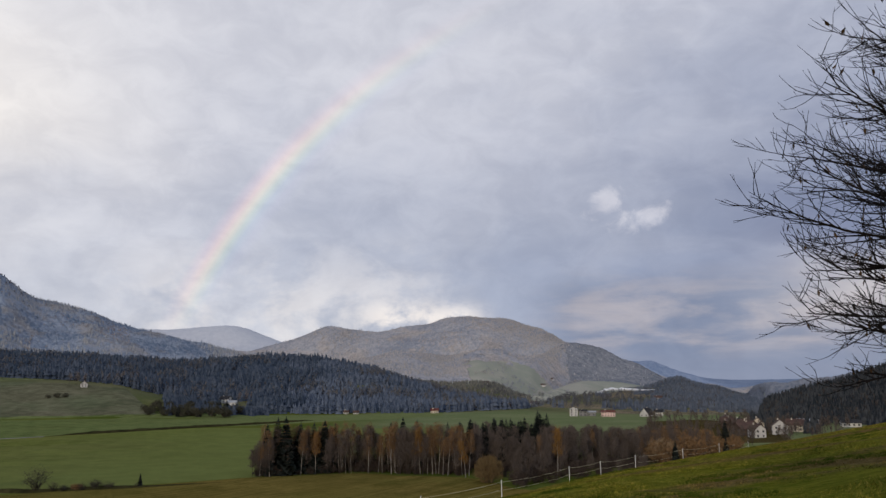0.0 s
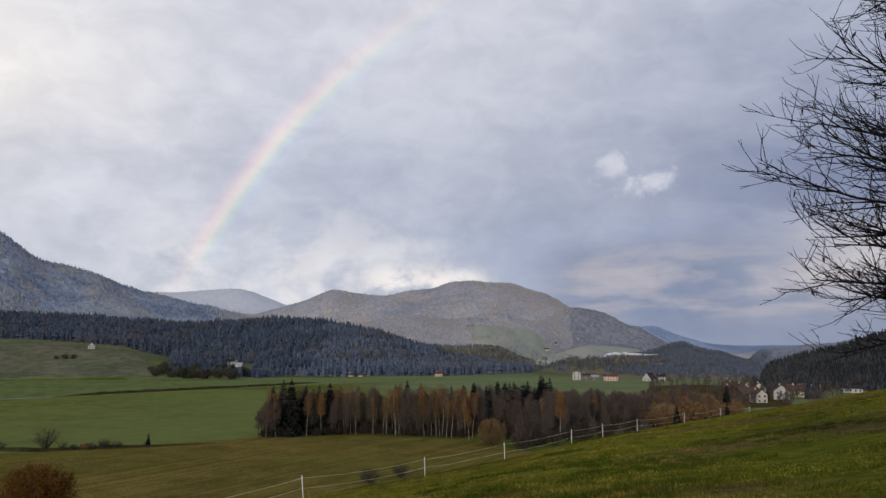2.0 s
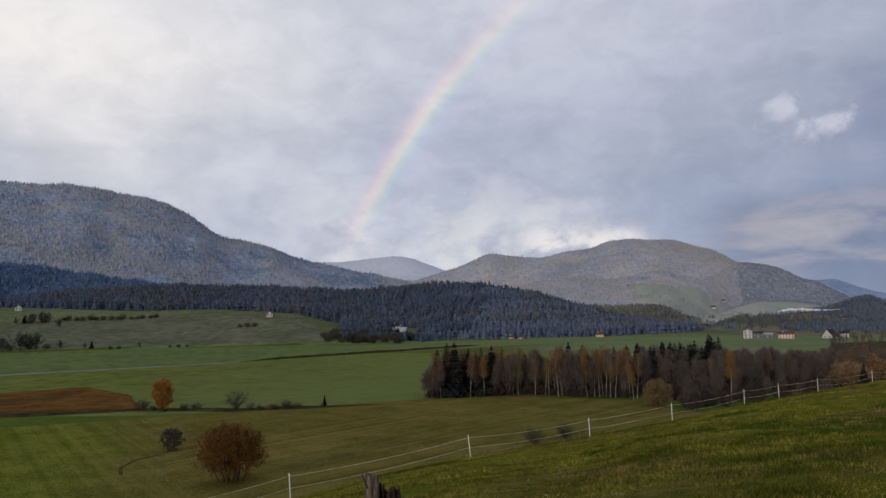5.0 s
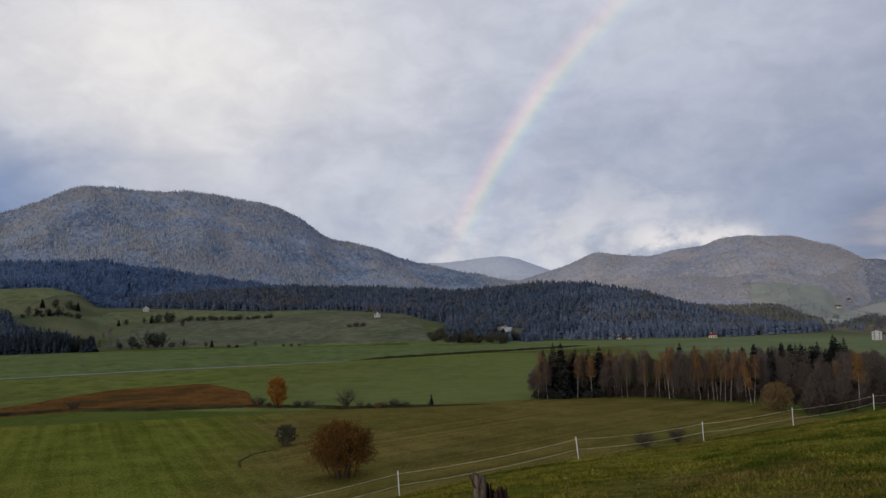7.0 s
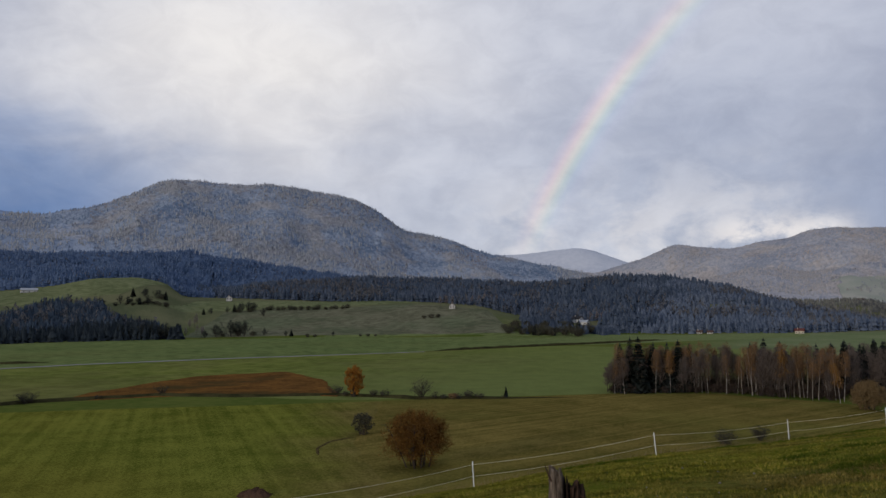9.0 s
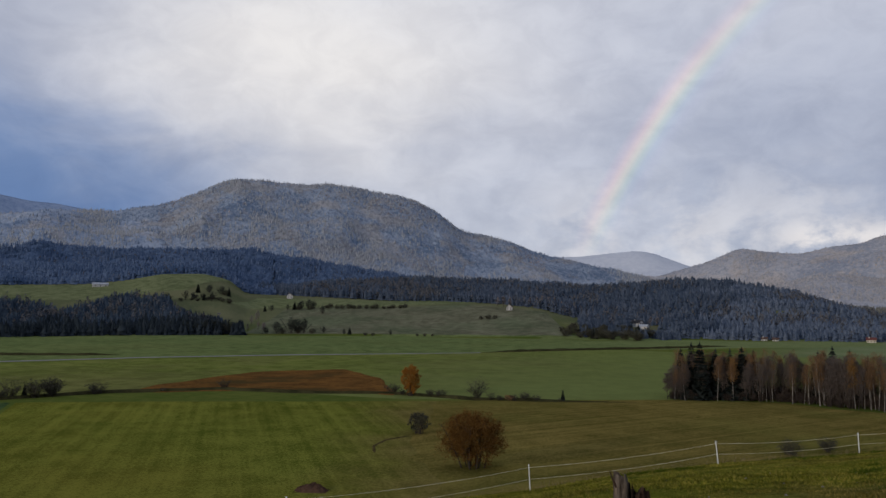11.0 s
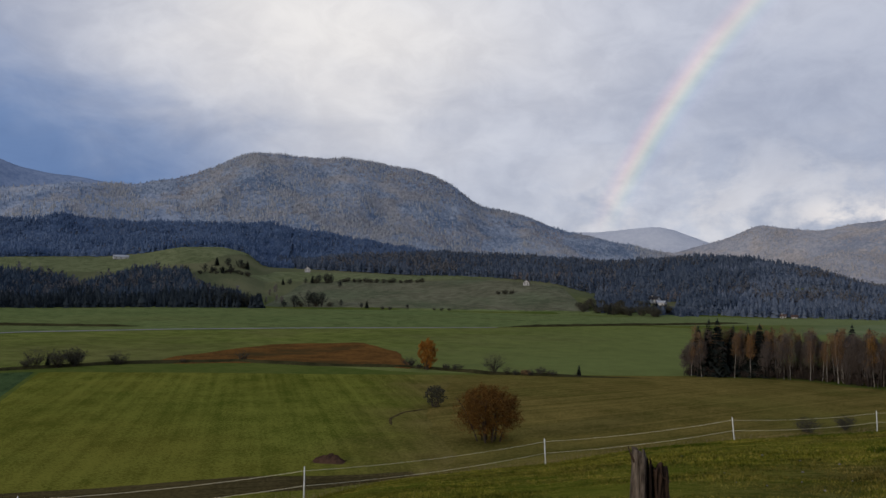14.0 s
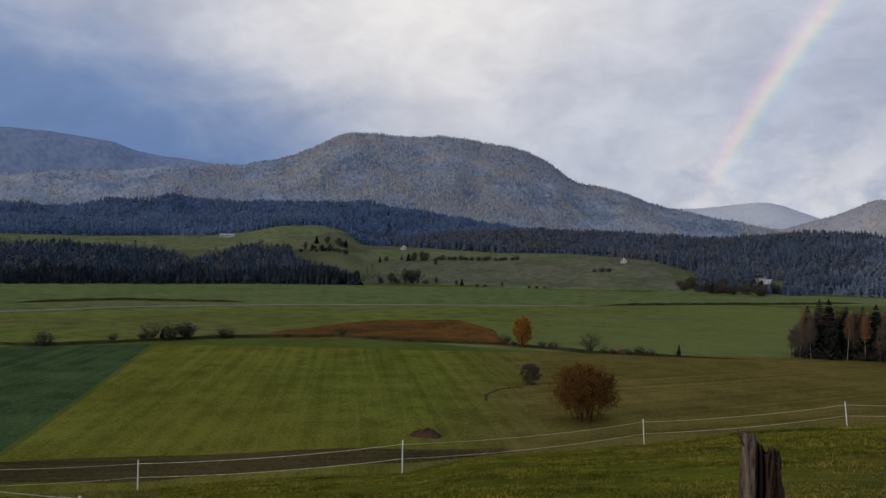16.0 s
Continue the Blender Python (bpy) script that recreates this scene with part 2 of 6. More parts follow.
# sown fields with drill rows
def field_mat(name, dark, light, angle, tint=None, row=2.4, row_weight=0.16, seam=None, pale=None):
    mat, n, b = material(name, 1.0, 0.0)
    p = coords(n)
    x, y, z = n.split(p)
    u = n.add(n.mul(x, math.cos(radians(angle))), n.mul(y, math.sin(radians(angle))))
    v = n.sub(n.mul(y, math.cos(radians(angle))), n.mul(x, math.sin(radians(angle))))
    rows = n.noise(n.xyz(n.mul(u, 1 / row), n.mul(v, 0.005), 0.0), 1.0, 2, 0.5)
    patch, fine = n.noise(p, 0.02, 4, 0.55), n.noise(p, 1.8, 6, 0.78)
    mid = n.noise(p, 0.09, 5, 0.6)
    f = n.add(n.add(n.mul(rows, row_weight), n.mul(patch, 0.13)), n.add(n.mul(fine, 0.54), n.mul(mid, 0.33 - row_weight)))
    col = n.mix(n.step(f, 0.435, 0.565), tuple(0.76 * c for c in dark), tuple(1.17 * c for c in light))
    if tint:
        col = n.mix(n.mul(n.step(n.noise(p, 0.008, 5, 0.65), 0.42, 0.66), 0.75), col, n.mix(n.step(f, 0.435, 0.565), tuple(0.74 * c for c in tint), tuple(1.24 * c for c in tint)))
    if pale:  # haze and sunlight over the middle of the valley, painted as a paler crop
        w = n.step(n.add(x, n.mul(n.sub(n.noise(p, 0.012, 5, 0.6), 0.5), 160.0)), -340, -70)
        col = n.mix(w, col, n.mix(n.step(f, 0.435, 0.565), tuple(0.88 * c for c in pale), tuple(1.10 * c for c in pale)))
    if seam:  # the crop thins out towards its neighbour
        d = n.add(n.mul(n.add(x, 140.0), 0.86), n.mul(n.sub(y, 252.0), 0.51))
        d = n.add(d, n.mul(n.sub(n.noise(p, 0.03, 5, 0.6), 0.5), 60.0))
        col = n.mix(n.step(d, -42, 2), col, n.mix(n.step(f, 0.425, 0.575), tuple(0.78 * c for c in seam[0]), tuple(1.16 * c for c in seam[1])))
    n.put(b.inputs["Base Color"], col)
    bump(n, b, fine, 0.5, 0.1)
    return mat
M["crop"] = field_mat("young_crop", (0.080, 0.098, 0.013), (0.138, 0.142, 0.024), 45, (0.126, 0.116, 0.019), row=2.6, row_weight=0.15, seam=((0.096, 0.082, 0.022), (0.145, 0.112, 0.036)))
M["crop_dark"] = field_mat("dark_green_crop", (0.036, 0.062, 0.024), (0.060, 0.092, 0.034), 45, row=3, row_weight=0.14)
M["stubble"] = field_mat("brown_green_stubble", (0.094, 0.080, 0.019), (0.150, 0.114, 0.032), -28, (0.090, 0.092, 0.020), row=2.0, row_weight=0.18)
M["meadow"] = field_mat("olive_meadow", (0.092, 0.119, 0.025), (0.136, 0.150, 0.036), 20, (0.118, 0.114, 0.040), row=3, row_weight=0.05, pale=(0.126, 0.150, 0.047))
# far crop colour lightened for the haze in front of it
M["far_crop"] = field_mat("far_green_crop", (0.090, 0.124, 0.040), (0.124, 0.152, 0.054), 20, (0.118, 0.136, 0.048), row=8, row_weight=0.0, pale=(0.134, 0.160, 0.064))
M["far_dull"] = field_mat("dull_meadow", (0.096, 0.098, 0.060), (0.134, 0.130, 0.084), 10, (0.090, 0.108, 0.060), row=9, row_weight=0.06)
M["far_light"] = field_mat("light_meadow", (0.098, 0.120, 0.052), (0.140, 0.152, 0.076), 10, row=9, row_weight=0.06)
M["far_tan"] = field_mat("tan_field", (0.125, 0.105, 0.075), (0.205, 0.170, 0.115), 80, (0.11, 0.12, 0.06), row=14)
# upland meadow lifted to pale grey-green as haze would do
M["far_pale"] = field_mat("haze_pale_meadow", (0.250, 0.268, 0.222), (0.320, 0.320, 0.270), 10, row=20)
M["bog"] = two_scale("rust_bog", (0.066, 0.036, 0.013), (0.165, 0.080, 0.022), 0.6, 0.07, 1.0, 0.0, bump_by=0.6, bump_dist=0.3, tint=(0.060, 0.042, 0.016))
M["soil"] = two_scale("dark_soil", (0.034, 0.020, 0.013), (0.090, 0.054, 0.036), 2.2, 0.1, 1.0, 0.0, bump_by=0.8, bump_dist=0.2, tint=(0.075, 0.046, 0.030))
M["track"] = field_mat("muddy_grass", (0.036, 0.030, 0.013), (0.080, 0.062, 0.025), -45, (0.062, 0.050, 0.020), row=1.4, row_weight=0.22)
M["ditch"] = two_scale("ditch_grass", (0.022, 0.022, 0.010), (0.050, 0.046, 0.020), 0.6, 0.1, 1.0, 0.0, bump_by=0.5)
M["road"] = two_scale("pale_road", (0.13, 0.13, 0.135), (0.21, 0.205, 0.20), 0.8, 0.05, bump_by=0.1)
M["spruce"] = foliage("dark_spruce", (0.018, 0.024, 0.021), (0.054, 0.060, 0.050))
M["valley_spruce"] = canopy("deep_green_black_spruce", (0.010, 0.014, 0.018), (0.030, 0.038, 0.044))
# back of the valley wood: some haze blue mixed into the green
M["valley_mixed"] = canopy("hazed_deep_spruce", (0.018, 0.029, 0.046), (0.056, 0.075, 0.100))
M["olive_wood"] = canopy("olive_brown_wood", (0.085, 0.090, 0.085), (0.175, 0.165, 0.135))
M["beech"] = foliage("reddish_brown_beech", (0.21, 0.185, 0.185), (0.32, 0.265, 0.245))
M["pale_larch"] = foliage("pale_grey_brown_larch", (0.30, 0.295, 0.295), (0.44, 0.40, 0.37))
# woods beyond the valley: haze is put into these base colours as blue
M["blue_haze_spruce"] = canopy("hazed_far_spruce", (0.036, 0.051, 0.076), (0.080, 0.097, 0.126))
M["back_spruce"] = canopy("haze_blue_wood", (0.044, 0.072, 0.132), (0.100, 0.138, 0.212))
M["end_spruce"] = canopy("hazed_valley_wood", (0.070, 0.086, 0.112), (0.120, 0.136, 0.164))
# spur forest greyed for the haze before it
M["spur_wood"] = canopy("hazed_spur_wood", (0.120, 0.142, 0.182), (0.225, 0.238, 0.268), 0.07, 0.004)
M["haze_spruce"] = canopy("hazed_ridge_spruce", (0.066, 0.086, 0.122), (0.120, 0.142, 0.180))
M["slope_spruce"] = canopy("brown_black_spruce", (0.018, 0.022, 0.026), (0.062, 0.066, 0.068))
# broad mountain's forest: slate tone stands in for haze
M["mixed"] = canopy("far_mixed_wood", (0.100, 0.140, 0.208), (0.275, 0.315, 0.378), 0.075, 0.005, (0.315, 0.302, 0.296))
M["bare_far"] = foliage("brown_grey_far_crowns", (0.070, 0.074, 0.084), (0.125, 0.124, 0.128))
M["pink_bare"] = foliage("pinkish_bare_twigs", (0.125, 0.108, 0.105), (0.225, 0.190, 0.178))
# warm larch tint stands for sunlight on the far mountain's top
M["sun_larch"] = foliage("sun_tinted_far_larch", (0.31, 0.275, 0.25), (0.45, 0.37, 0.305))
M["far_brown"] = foliage("golden_brown_crowns", (0.120, 0.088, 0.046), (0.245, 0.165, 0.080))
M["bare_slope"] = foliage("dark_brown_crowns", (0.045, 0.038, 0.034), (0.095, 0.080, 0.070))
# shoulder forest: more haze blue than the rest of the mountain
M["blue_mixed"] = canopy("hazed_mixed_wood", (0.135, 0.184, 0.268), (0.290, 0.334, 0.408), 0.07, 0.005, (0.360, 0.352, 0.360))
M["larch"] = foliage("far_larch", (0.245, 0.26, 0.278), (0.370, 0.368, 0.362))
# farthest forests: pale blue-grey of haze painted in, no volume used
M["far_haze"] = canopy("haze_blue_distant_wood", (0.150, 0.208, 0.322), (0.240, 0.298, 0.412), 0.04)
M["farwood"] = canopy("hazed_distant_wood", (0.195, 0.218, 0.266), (0.355, 0.352, 0.366), 0.07, 0.004, (0.410, 0.372, 0.345))
M["pale_far"] = canopy("haze_pale_wood", (0.42, 0.45, 0.515), (0.49, 0.515, 0.565), 0.04)
M["bare"] = foliage("grey_bare_twigs", (0.068, 0.056, 0.050), (0.155, 0.126, 0.108))
M["rust"] = foliage("rust_birch_leaves", (0.105, 0.070, 0.042), (0.275, 0.156, 0.072))
M["orange"] = foliage("orange_leaves", (0.20, 0.080, 0.018), (0.34, 0.155, 0.03))
M["gold"] = foliage("dull_gold_leaves", (0.15, 0.085, 0.030), (0.28, 0.150, 0.048))
M["straw"] = foliage("straw_twigs", (0.17, 0.120, 0.070), (0.29, 0.205, 0.125))
M["brown"] = foliage("brown_leaves", (0.058, 0.034, 0.012), (0.235, 0.112, 0.028))
M["darkbush"] = foliage("dark_far_crown", (0.020, 0.024, 0.022), (0.052, 0.056, 0.048))
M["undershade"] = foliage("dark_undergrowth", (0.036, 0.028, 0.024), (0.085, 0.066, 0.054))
M["bushgreen"] = foliage("grey_green_bush", (0.040, 0.040, 0.030), (0.088, 0.084, 0.060))
M["birch"] = two_scale("birch_bark", (0.16, 0.145, 0.125), (0.42, 0.385, 0.345), 3.0, 0.5, bump_by=0.2)
M["bark"] = two_scale("dark_bark", (0.025, 0.020, 0.017), (0.060, 0.048, 0.040), 9.0, 1.2, bump_by=0.5, stretch=(1, 1, 0.3))
M["plastic"] = two_scale("white_plastic", (0.62, 0.62, 0.60), (0.80, 0.80, 0.78), 8.0, 1.0, 0.5, 0.4, 0.05)
M["tape"] = two_scale("white_fence_rope", (0.62, 0.57, 0.38), (0.80, 0.75, 0.54), 30.0, 2.0, 0.7, 0.3, 0.1, 0.002)
mat, n, b = material("pasture_grass", 0.85, 0.04)
g = n.t.nodes.new("ShaderNodeNewGeometry").outputs["Random Per Island"]
p = coords(n)
patch = n.noise(p, 0.22, 5, 0.62)
green = n.mix(g, (0.046, 0.058, 0.005), (0.200, 0.192, 0.021))
straw = n.mix(g, (0.108, 0.096, 0.017), (0.190, 0.160, 0.036))
col = n.mix(n.step(n.add(n.mul(g, 0.45), n.mul(patch, 0.75)), 0.46, 0.84), green, straw)
brown_p = n.mul(n.mul(n.step(n.noise(p, 0.10, 6, 0.68), 0.48, 0.60), n.step(n.split(p)[0], -5, 3)), 0.85)
col = n.mix(brown_p, col, n.mix(g, (0.078, 0.055, 0.022), (0.160, 0.112, 0.042)))
col = n.mix(n.mul(n.step(n.noise(p, 0.35, 4, 0.6), 0.58, 0.68), 0.5), col, (0.040, 0.062, 0.012))
clump = n.step(n.noise(p, 1.5, 5, 0.7), 0.36, 0.62, 0.50, 1.30)
wide_c = n.step(n.noise(p, 0.45, 4, 0.6), 0.35, 0.62, 0.75, 1.15)
col = n.mix(1.0, col, n.xyz(n.mul(n.mul(clump, wide_c), 1.12), n.mul(n.add(n.mul(clump, 0.95), 0.15), wide_c), n.mul(clump, wide_c)), "MULTIPLY")
n.put(b.inputs["Base Color"], col)
M["grass"] = mat
M["tuft"] = foliage("lush_tuft", (0.030, 0.048, 0.006), (0.085, 0.108, 0.013))
M["weeds"] = foliage("dry_stalks", (0.15, 0.11, 0.06), (0.32, 0.25, 0.14))
M["leaf"] = foliage("withered_leaf", (0.030, 0.020, 0.012), (0.09, 0.05, 0.022))
M["twig"] = two_scale("dark_twig_bark", (0.007, 0.006, 0.006), (0.018, 0.015, 0.014), 14.0, 2.0, 0.9, 0.05, 0.4, 0.004, stretch=(1, 1, 0.3))
M["oldwood"] = two_scale("weathered_wood", (0.018, 0.012, 0.009), (0.225, 0.182, 0.142), 55.0, 12.0, 0.9, 0.12, 1.0, 0.02, tint=(0.050, 0.031, 0.021), stretch=(1, 1, 0.16))
M["oldwood_dark"] = two_scale("rotten_wood", (0.010, 0.006, 0.004), (0.070, 0.043, 0.030), 55.0, 11.0, 0.9, 0.12, 1.0, 0.02, tint=(0.15, 0.115, 0.09), stretch=(1, 1, 0.2))
# near-black wood that paints the shade inside the post's split
M["split_shade"] = two_scale("split_shade_wood", (0.008, 0.006, 0.005), (0.030, 0.020, 0.015), 30.0, 6.0, 0.95, 0.05, 0.8, 0.012, stretch=(1, 1, 0.2))
M["stone"] = two_scale("pale_pebble", (0.12, 0.11, 0.10), (0.24, 0.22, 0.20), 20.0, 3.0)
M["plaster"] = two_scale("white_plaster", (0.40, 0.395, 0.385), (0.54, 0.53, 0.51), 1.5, 0.2, bump_by=0.1)
M["pink"] = two_scale("pink_plaster", (0.62, 0.44, 0.40), (0.70, 0.52, 0.48), 1.5, 0.2, bump_by=0.1)
M["cream"] = two_scale("cream_plaster", (0.50, 0.45, 0.36), (0.64, 0.58, 0.48), 1.5, 0.2, bump_by=0.1)
M["greywall"] = two_scale("grey_boards", (0.12, 0.12, 0.12), (0.22, 0.22, 0.22), 2.0, 0.3, bump_by=0.2)
M["darkwood"] = two_scale("dark_boards", (0.045, 0.032, 0.025), (0.09, 0.065, 0.05), 3.0, 0.4, bump_by=0.3)
M["roof_brown"] = two_scale("brown_tiles", (0.050, 0.032, 0.028), (0.10, 0.062, 0.05), 2.5, 0.3, bump_by=0.4, bump_dist=0.05)
M["roof_red"] = two_scale("dark_red_tiles", (0.085, 0.030, 0.026), (0.14, 0.05, 0.04), 2.5, 0.3, bump_by=0.4, bump_dist=0.05)
M["roof_black"] = two_scale("black_tiles", (0.015, 0.015, 0.017), (0.035, 0.035, 0.038), 2.5, 0.3, bump_by=0.4, bump_dist=0.05)
M["roof_metal"] = two_scale("grey_sheet_roof", (0.24, 0.26, 0.29), (0.34, 0.36, 0.39), 1.0, 0.2, 0.5, 0.5, 0.1)
mat, n, b = material("window_glass", 0.08, 0.6)
n.put(b.inputs["Base Color"], n.mix(n.noise(coords(n), 1.0, 2), (0.02, 0.025, 0.03), (0.06, 0.07, 0.085)))
M["glass"] = mat
M["fog"] = two_scale("valley_fog", (0.72, 0.73, 0.76), (0.86, 0.86, 0.88), 0.05, 0.01, 1.0, 0.0, 0.0)

# ================= the lie of the land =================
def lattice(ix, iy, seed):
    h = (ix.astype(np.int64) * 374761393 + iy.astype(np.int64) * 668265263 + seed * 982451653) & 0x7FFFFFFF
    h = ((h ^ (h >> 13)) * 1274126177) & 0x7FFFFFFF
    return ((h ^ (h >> 16)) & 0xFFFF) / 65535.0


def rough2(x, y, size, seed=1, octaves=4):
    """Smooth uneven numbers in -1..1 over the plan; size is the largest wave in metres."""
    out, amp, tot = 0.0, 1.0, 0.0
    for o in range(octaves):
        u, v = x / size + 17.3 * o, y / size - 9.1 * o
        iu, iv = np.floor(u), np.floor(v)
        fu, fv = u - iu, v - iv
        fu, fv = fu * fu * (3 - 2 * fu), fv * fv * (3 - 2 * fv)
        a, b_ = lattice(iu, iv, seed + o), lattice(iu + 1, iv, seed + o)
        c_, d_ = lattice(iu, iv + 1, seed + o), lattice(iu + 1, iv + 1, seed + o)
        out = out + amp * ((a * (1 - fu) + b_ * fu) * (1 - fv) + (c_ * (1 - fu) + d_ * fu) * fv)
        tot, amp, size = tot + amp, amp * 0.5, size * 0.5
    return out / tot * 2 - 1


def smooth(x, lo, hi):
    t = np.clip((x - lo) / (hi - lo), 0, 1)
    return t * t * (3 - 2 * t)


def profile(text):
    """A smooth course over the compass: 'azimuth:value ...' in degrees clockwise from the first view."""
    k = np.array([[float(v) for v in w.split(":")] for w in text.split()])
    def f(az):
        return (np.interp(az - 0.4, k[:, 0], k[:, 1]) + np.interp(az, k[:, 0], k[:, 1]) * 2 + np.interp(az + 0.4, k[:, 0], k[:, 1])) / 4
    return f


# the brow of the pasture: how far off it is and at which angle the eye meets it
brow_angle = profile("-180:6 -140:0 -100:-12 -67:-15.6 -59:-16 -40.6:-15.6 -34.8:-14.4 -23:-12.95 -17:-11.7 -10:-10.5 -2.6:-9.3 4.7:-7.8 8.7:-6.8 12.6:-5.9 16.5:-5.1 20:-4.35 24:-3.55 27:-2.85 29.3:-2.35 40:-1 60:1 100:5 180:6")
brow_far = profile("-180:60 -100:26 -67:28 -59:30 -40.6:26.5 -23:34 -10:40 -1.5:48.5 4.2:51 9:61 14:74 19:105 24:130 29:140 60:130 180:60")
# hills beyond the valley: foot of the woods, wooded ridge, wood behind it, broad mountain, rounded mountain, farthest hills
foot_r = profile("-180:900 -72:1350 -45:1350 -33:1250 -20:1080 -13:960 0:960 6:1050 12:1500 17:1500 21:1450 22.3:650 24:640 30:700 60:700 180:900")
foot_e = profile("-180:-2 -72:1.2 -65.8:1.05 -61:1.1 -54.4:1.28 -52:1.58 -49.7:2.1 -46.8:2.2 -45:1.8 -44:0.85 -41:0.76 -38:0.65 -33.8:0.47 -29.5:0.42 -25.8:0.3 -22.5:0.0 -21:-0.4 -19:-0.95 -17:-1.35 -14:-2.05 -7.5:-2.1 0:-1.95 5:-1.75 12:-1.3 17:-1.3 21:-1.3 22.3:-3.0 23:-2.9 30:-2.3 60:-2 180:-2")
rise_r = profile("-180:1600 -72:1650 -45:1650 -41:1560 -36:1500 -30:1480 -10:1450 0:1350 6:1400 12:2300 18:2300 21.2:2300 22.3:1050 30:1050 60:1000 180:1600")
rise_e = profile("-180:1 -72:2.4 -60:2.5 -50:3.1 -46:3.0 -44:2.3 -42.5:1.55 -41.2:1.5 -39.6:1.76 -38.5:1.96 -35.7:2.06 -29.5:2.24 -26.6:2.16 -23.2:2.03 -21.1:1.91 -19.9:1.8 -17.8:1.68 -16.6:1.78 -14.9:1.95 -13.7:2.09 -12.4:2.19 -10.4:2.22 -8.9:2.02 -6.9:1.68 -5:1.44 -3.4:0.92 -1.4:0.3 0.4:-0.25 2.3:-0.6 4.2:-1.0 6:-1.3 8:-1.0 10:-0.7 12.5:-0.45 14.2:-0.35 15:-0.1 15.9:0.25 16.6:0.45 17.2:0.42 17.7:-0.05 18.3:0.0 18.9:-0.32 19.3:-0.1 19.8:-0.45 20.7:-0.75 21.4:-0.9 22:-1.4 22.8:-1.2 24:-0.8 25.3:-0.45 27.3:0.05 29.6:0.9 36:2 60:2 180:1")
back_r = profile("-180:2000 -72:1950 -33:1980 6:2000 9:2600 12:2750 21.2:2750 22.3:1500 60:1500 180:2000")
back_e = profile("-180:1 -72:3.3 -66.2:3.29 -64.6:3.15 -63.2:3.36 -61.8:3.69 -58.6:3.84 -57.7:4.27 -56.4:4.21 -54.4:4.01 -53.7:3.92 -51.7:4.03 -47.7:4.14 -43.9:4.2 -42.3:3.92 -40.4:3.75 -38.5:3.4 -36:2.96 -33.5:2.6 -30:1.9 -26:0.9 -20:0.4 -8:0.2 -4:0.55 -1.9:0.52 0.5:0.40 2.6:0.52 3.9:0.36 5.1:-0.2 6:-0.6 8:-0.3 10:0.3 12.5:0.25 15:-0.2 18:-0.6 21:-1.1 22:-1.7 24:-1.4 27:-0.8 30:-0.2 180:1")
main_r = profile("-180:3200 -72:3200 -8:3200 4:3150 16:3200 30:3600 180:3200")
main_e = profile("-180:2 -76:3.6 -68:4.5 -60:5.4 -56.4:6.1 -54:6.4 -52.9:6.38 -52:6.53 -50.6:6.85 -49.6:6.96 -48.9:7.18 -47.5:7.89 -45.7:8.82 -44.5:9.14 -44:8.98 -42.8:9.01 -40.4:8.89 -38.1:8.95 -36.1:8.79 -34:8.36 -32.8:8.17 -31.6:7.8 -29.9:7.01 -29.3:6.5 -28.6:5.96 -27.8:5.57 -26.5:5.38 -25.7:5.13 -24.4:4.88 -23.2:4.34 -21.5:3.76 -19.8:3.39 -18.2:2.94 -16.9:2.72 -15.5:2.48 -14.7:2.16 -13.5:1.6 -11:1.0 -8:1.1 -5:1.7 -2:2.3 0.5:2.1 2.5:2.5 4:2.2 6:1.9 7.5:2.3 8.6:2.95 9.2:3.08 10.1:3.01 10.9:2.88 11.9:2.52 12.8:1.95 14:1.62 14.8:1.16 15.3:0.85 16.2:0.3 17.2:-0.1 19.3:-0.4 22:-0.5 30:0 60:1 180:2")
wide_r = profile("-180:4000 -12:3950 0:4000 30:4200 180:4000")
wide_e = profile("-180:2 -72:4 -50:4 -32:2.5 -24:1.6 -18:1.4 -15:2.1 -13:2.7 -11.8:3.12 -11.4:3.19 -10.8:3.37 -10:3.68 -8.8:4.27 -8.2:4.34 -6.8:4.09 -5:3.9 -4.2:3.95 -2.8:4.34 -1.1:4.46 0.1:4.95 1.8:5.11 3.1:4.89 3.9:4.93 5:4.87 5.7:4.55 6.8:4.16 8:3.7 8.8:3.1 10:2.5 12:1.6 14:0.8 16:0.1 18:-0.3 30:0 60:1 180:2")
flat_r = profile("-180:850 -80:980 -45:940 -25:900 -12:850 180:850")
last_e = profile("-180:2 -76:7.5 -70:7.8 -67.8:8.1 -65:8.05 -62:7.75 -61.2:7.7 -60:7.2 -58:6.85 -56.5:6.8 -54:6.4 -51:5.5 -48:4.5 -26:3.5 -21.5:3.86 -19.8:3.81 -18.2:3.98 -16.9:4.12 -15.9:4.22 -14.8:4.19 -13.8:3.87 -12.8:3.47 -11.5:3.0 -9:2.2 4:1.2 8:0.8 11:1.7 13:1.75 14.2:1.64 14.9:1.78 15.8:1.4 16.7:1.02 17.8:0.72 18.7:0.3 20.3:0.0 24:-0.2 40:0 180:2")


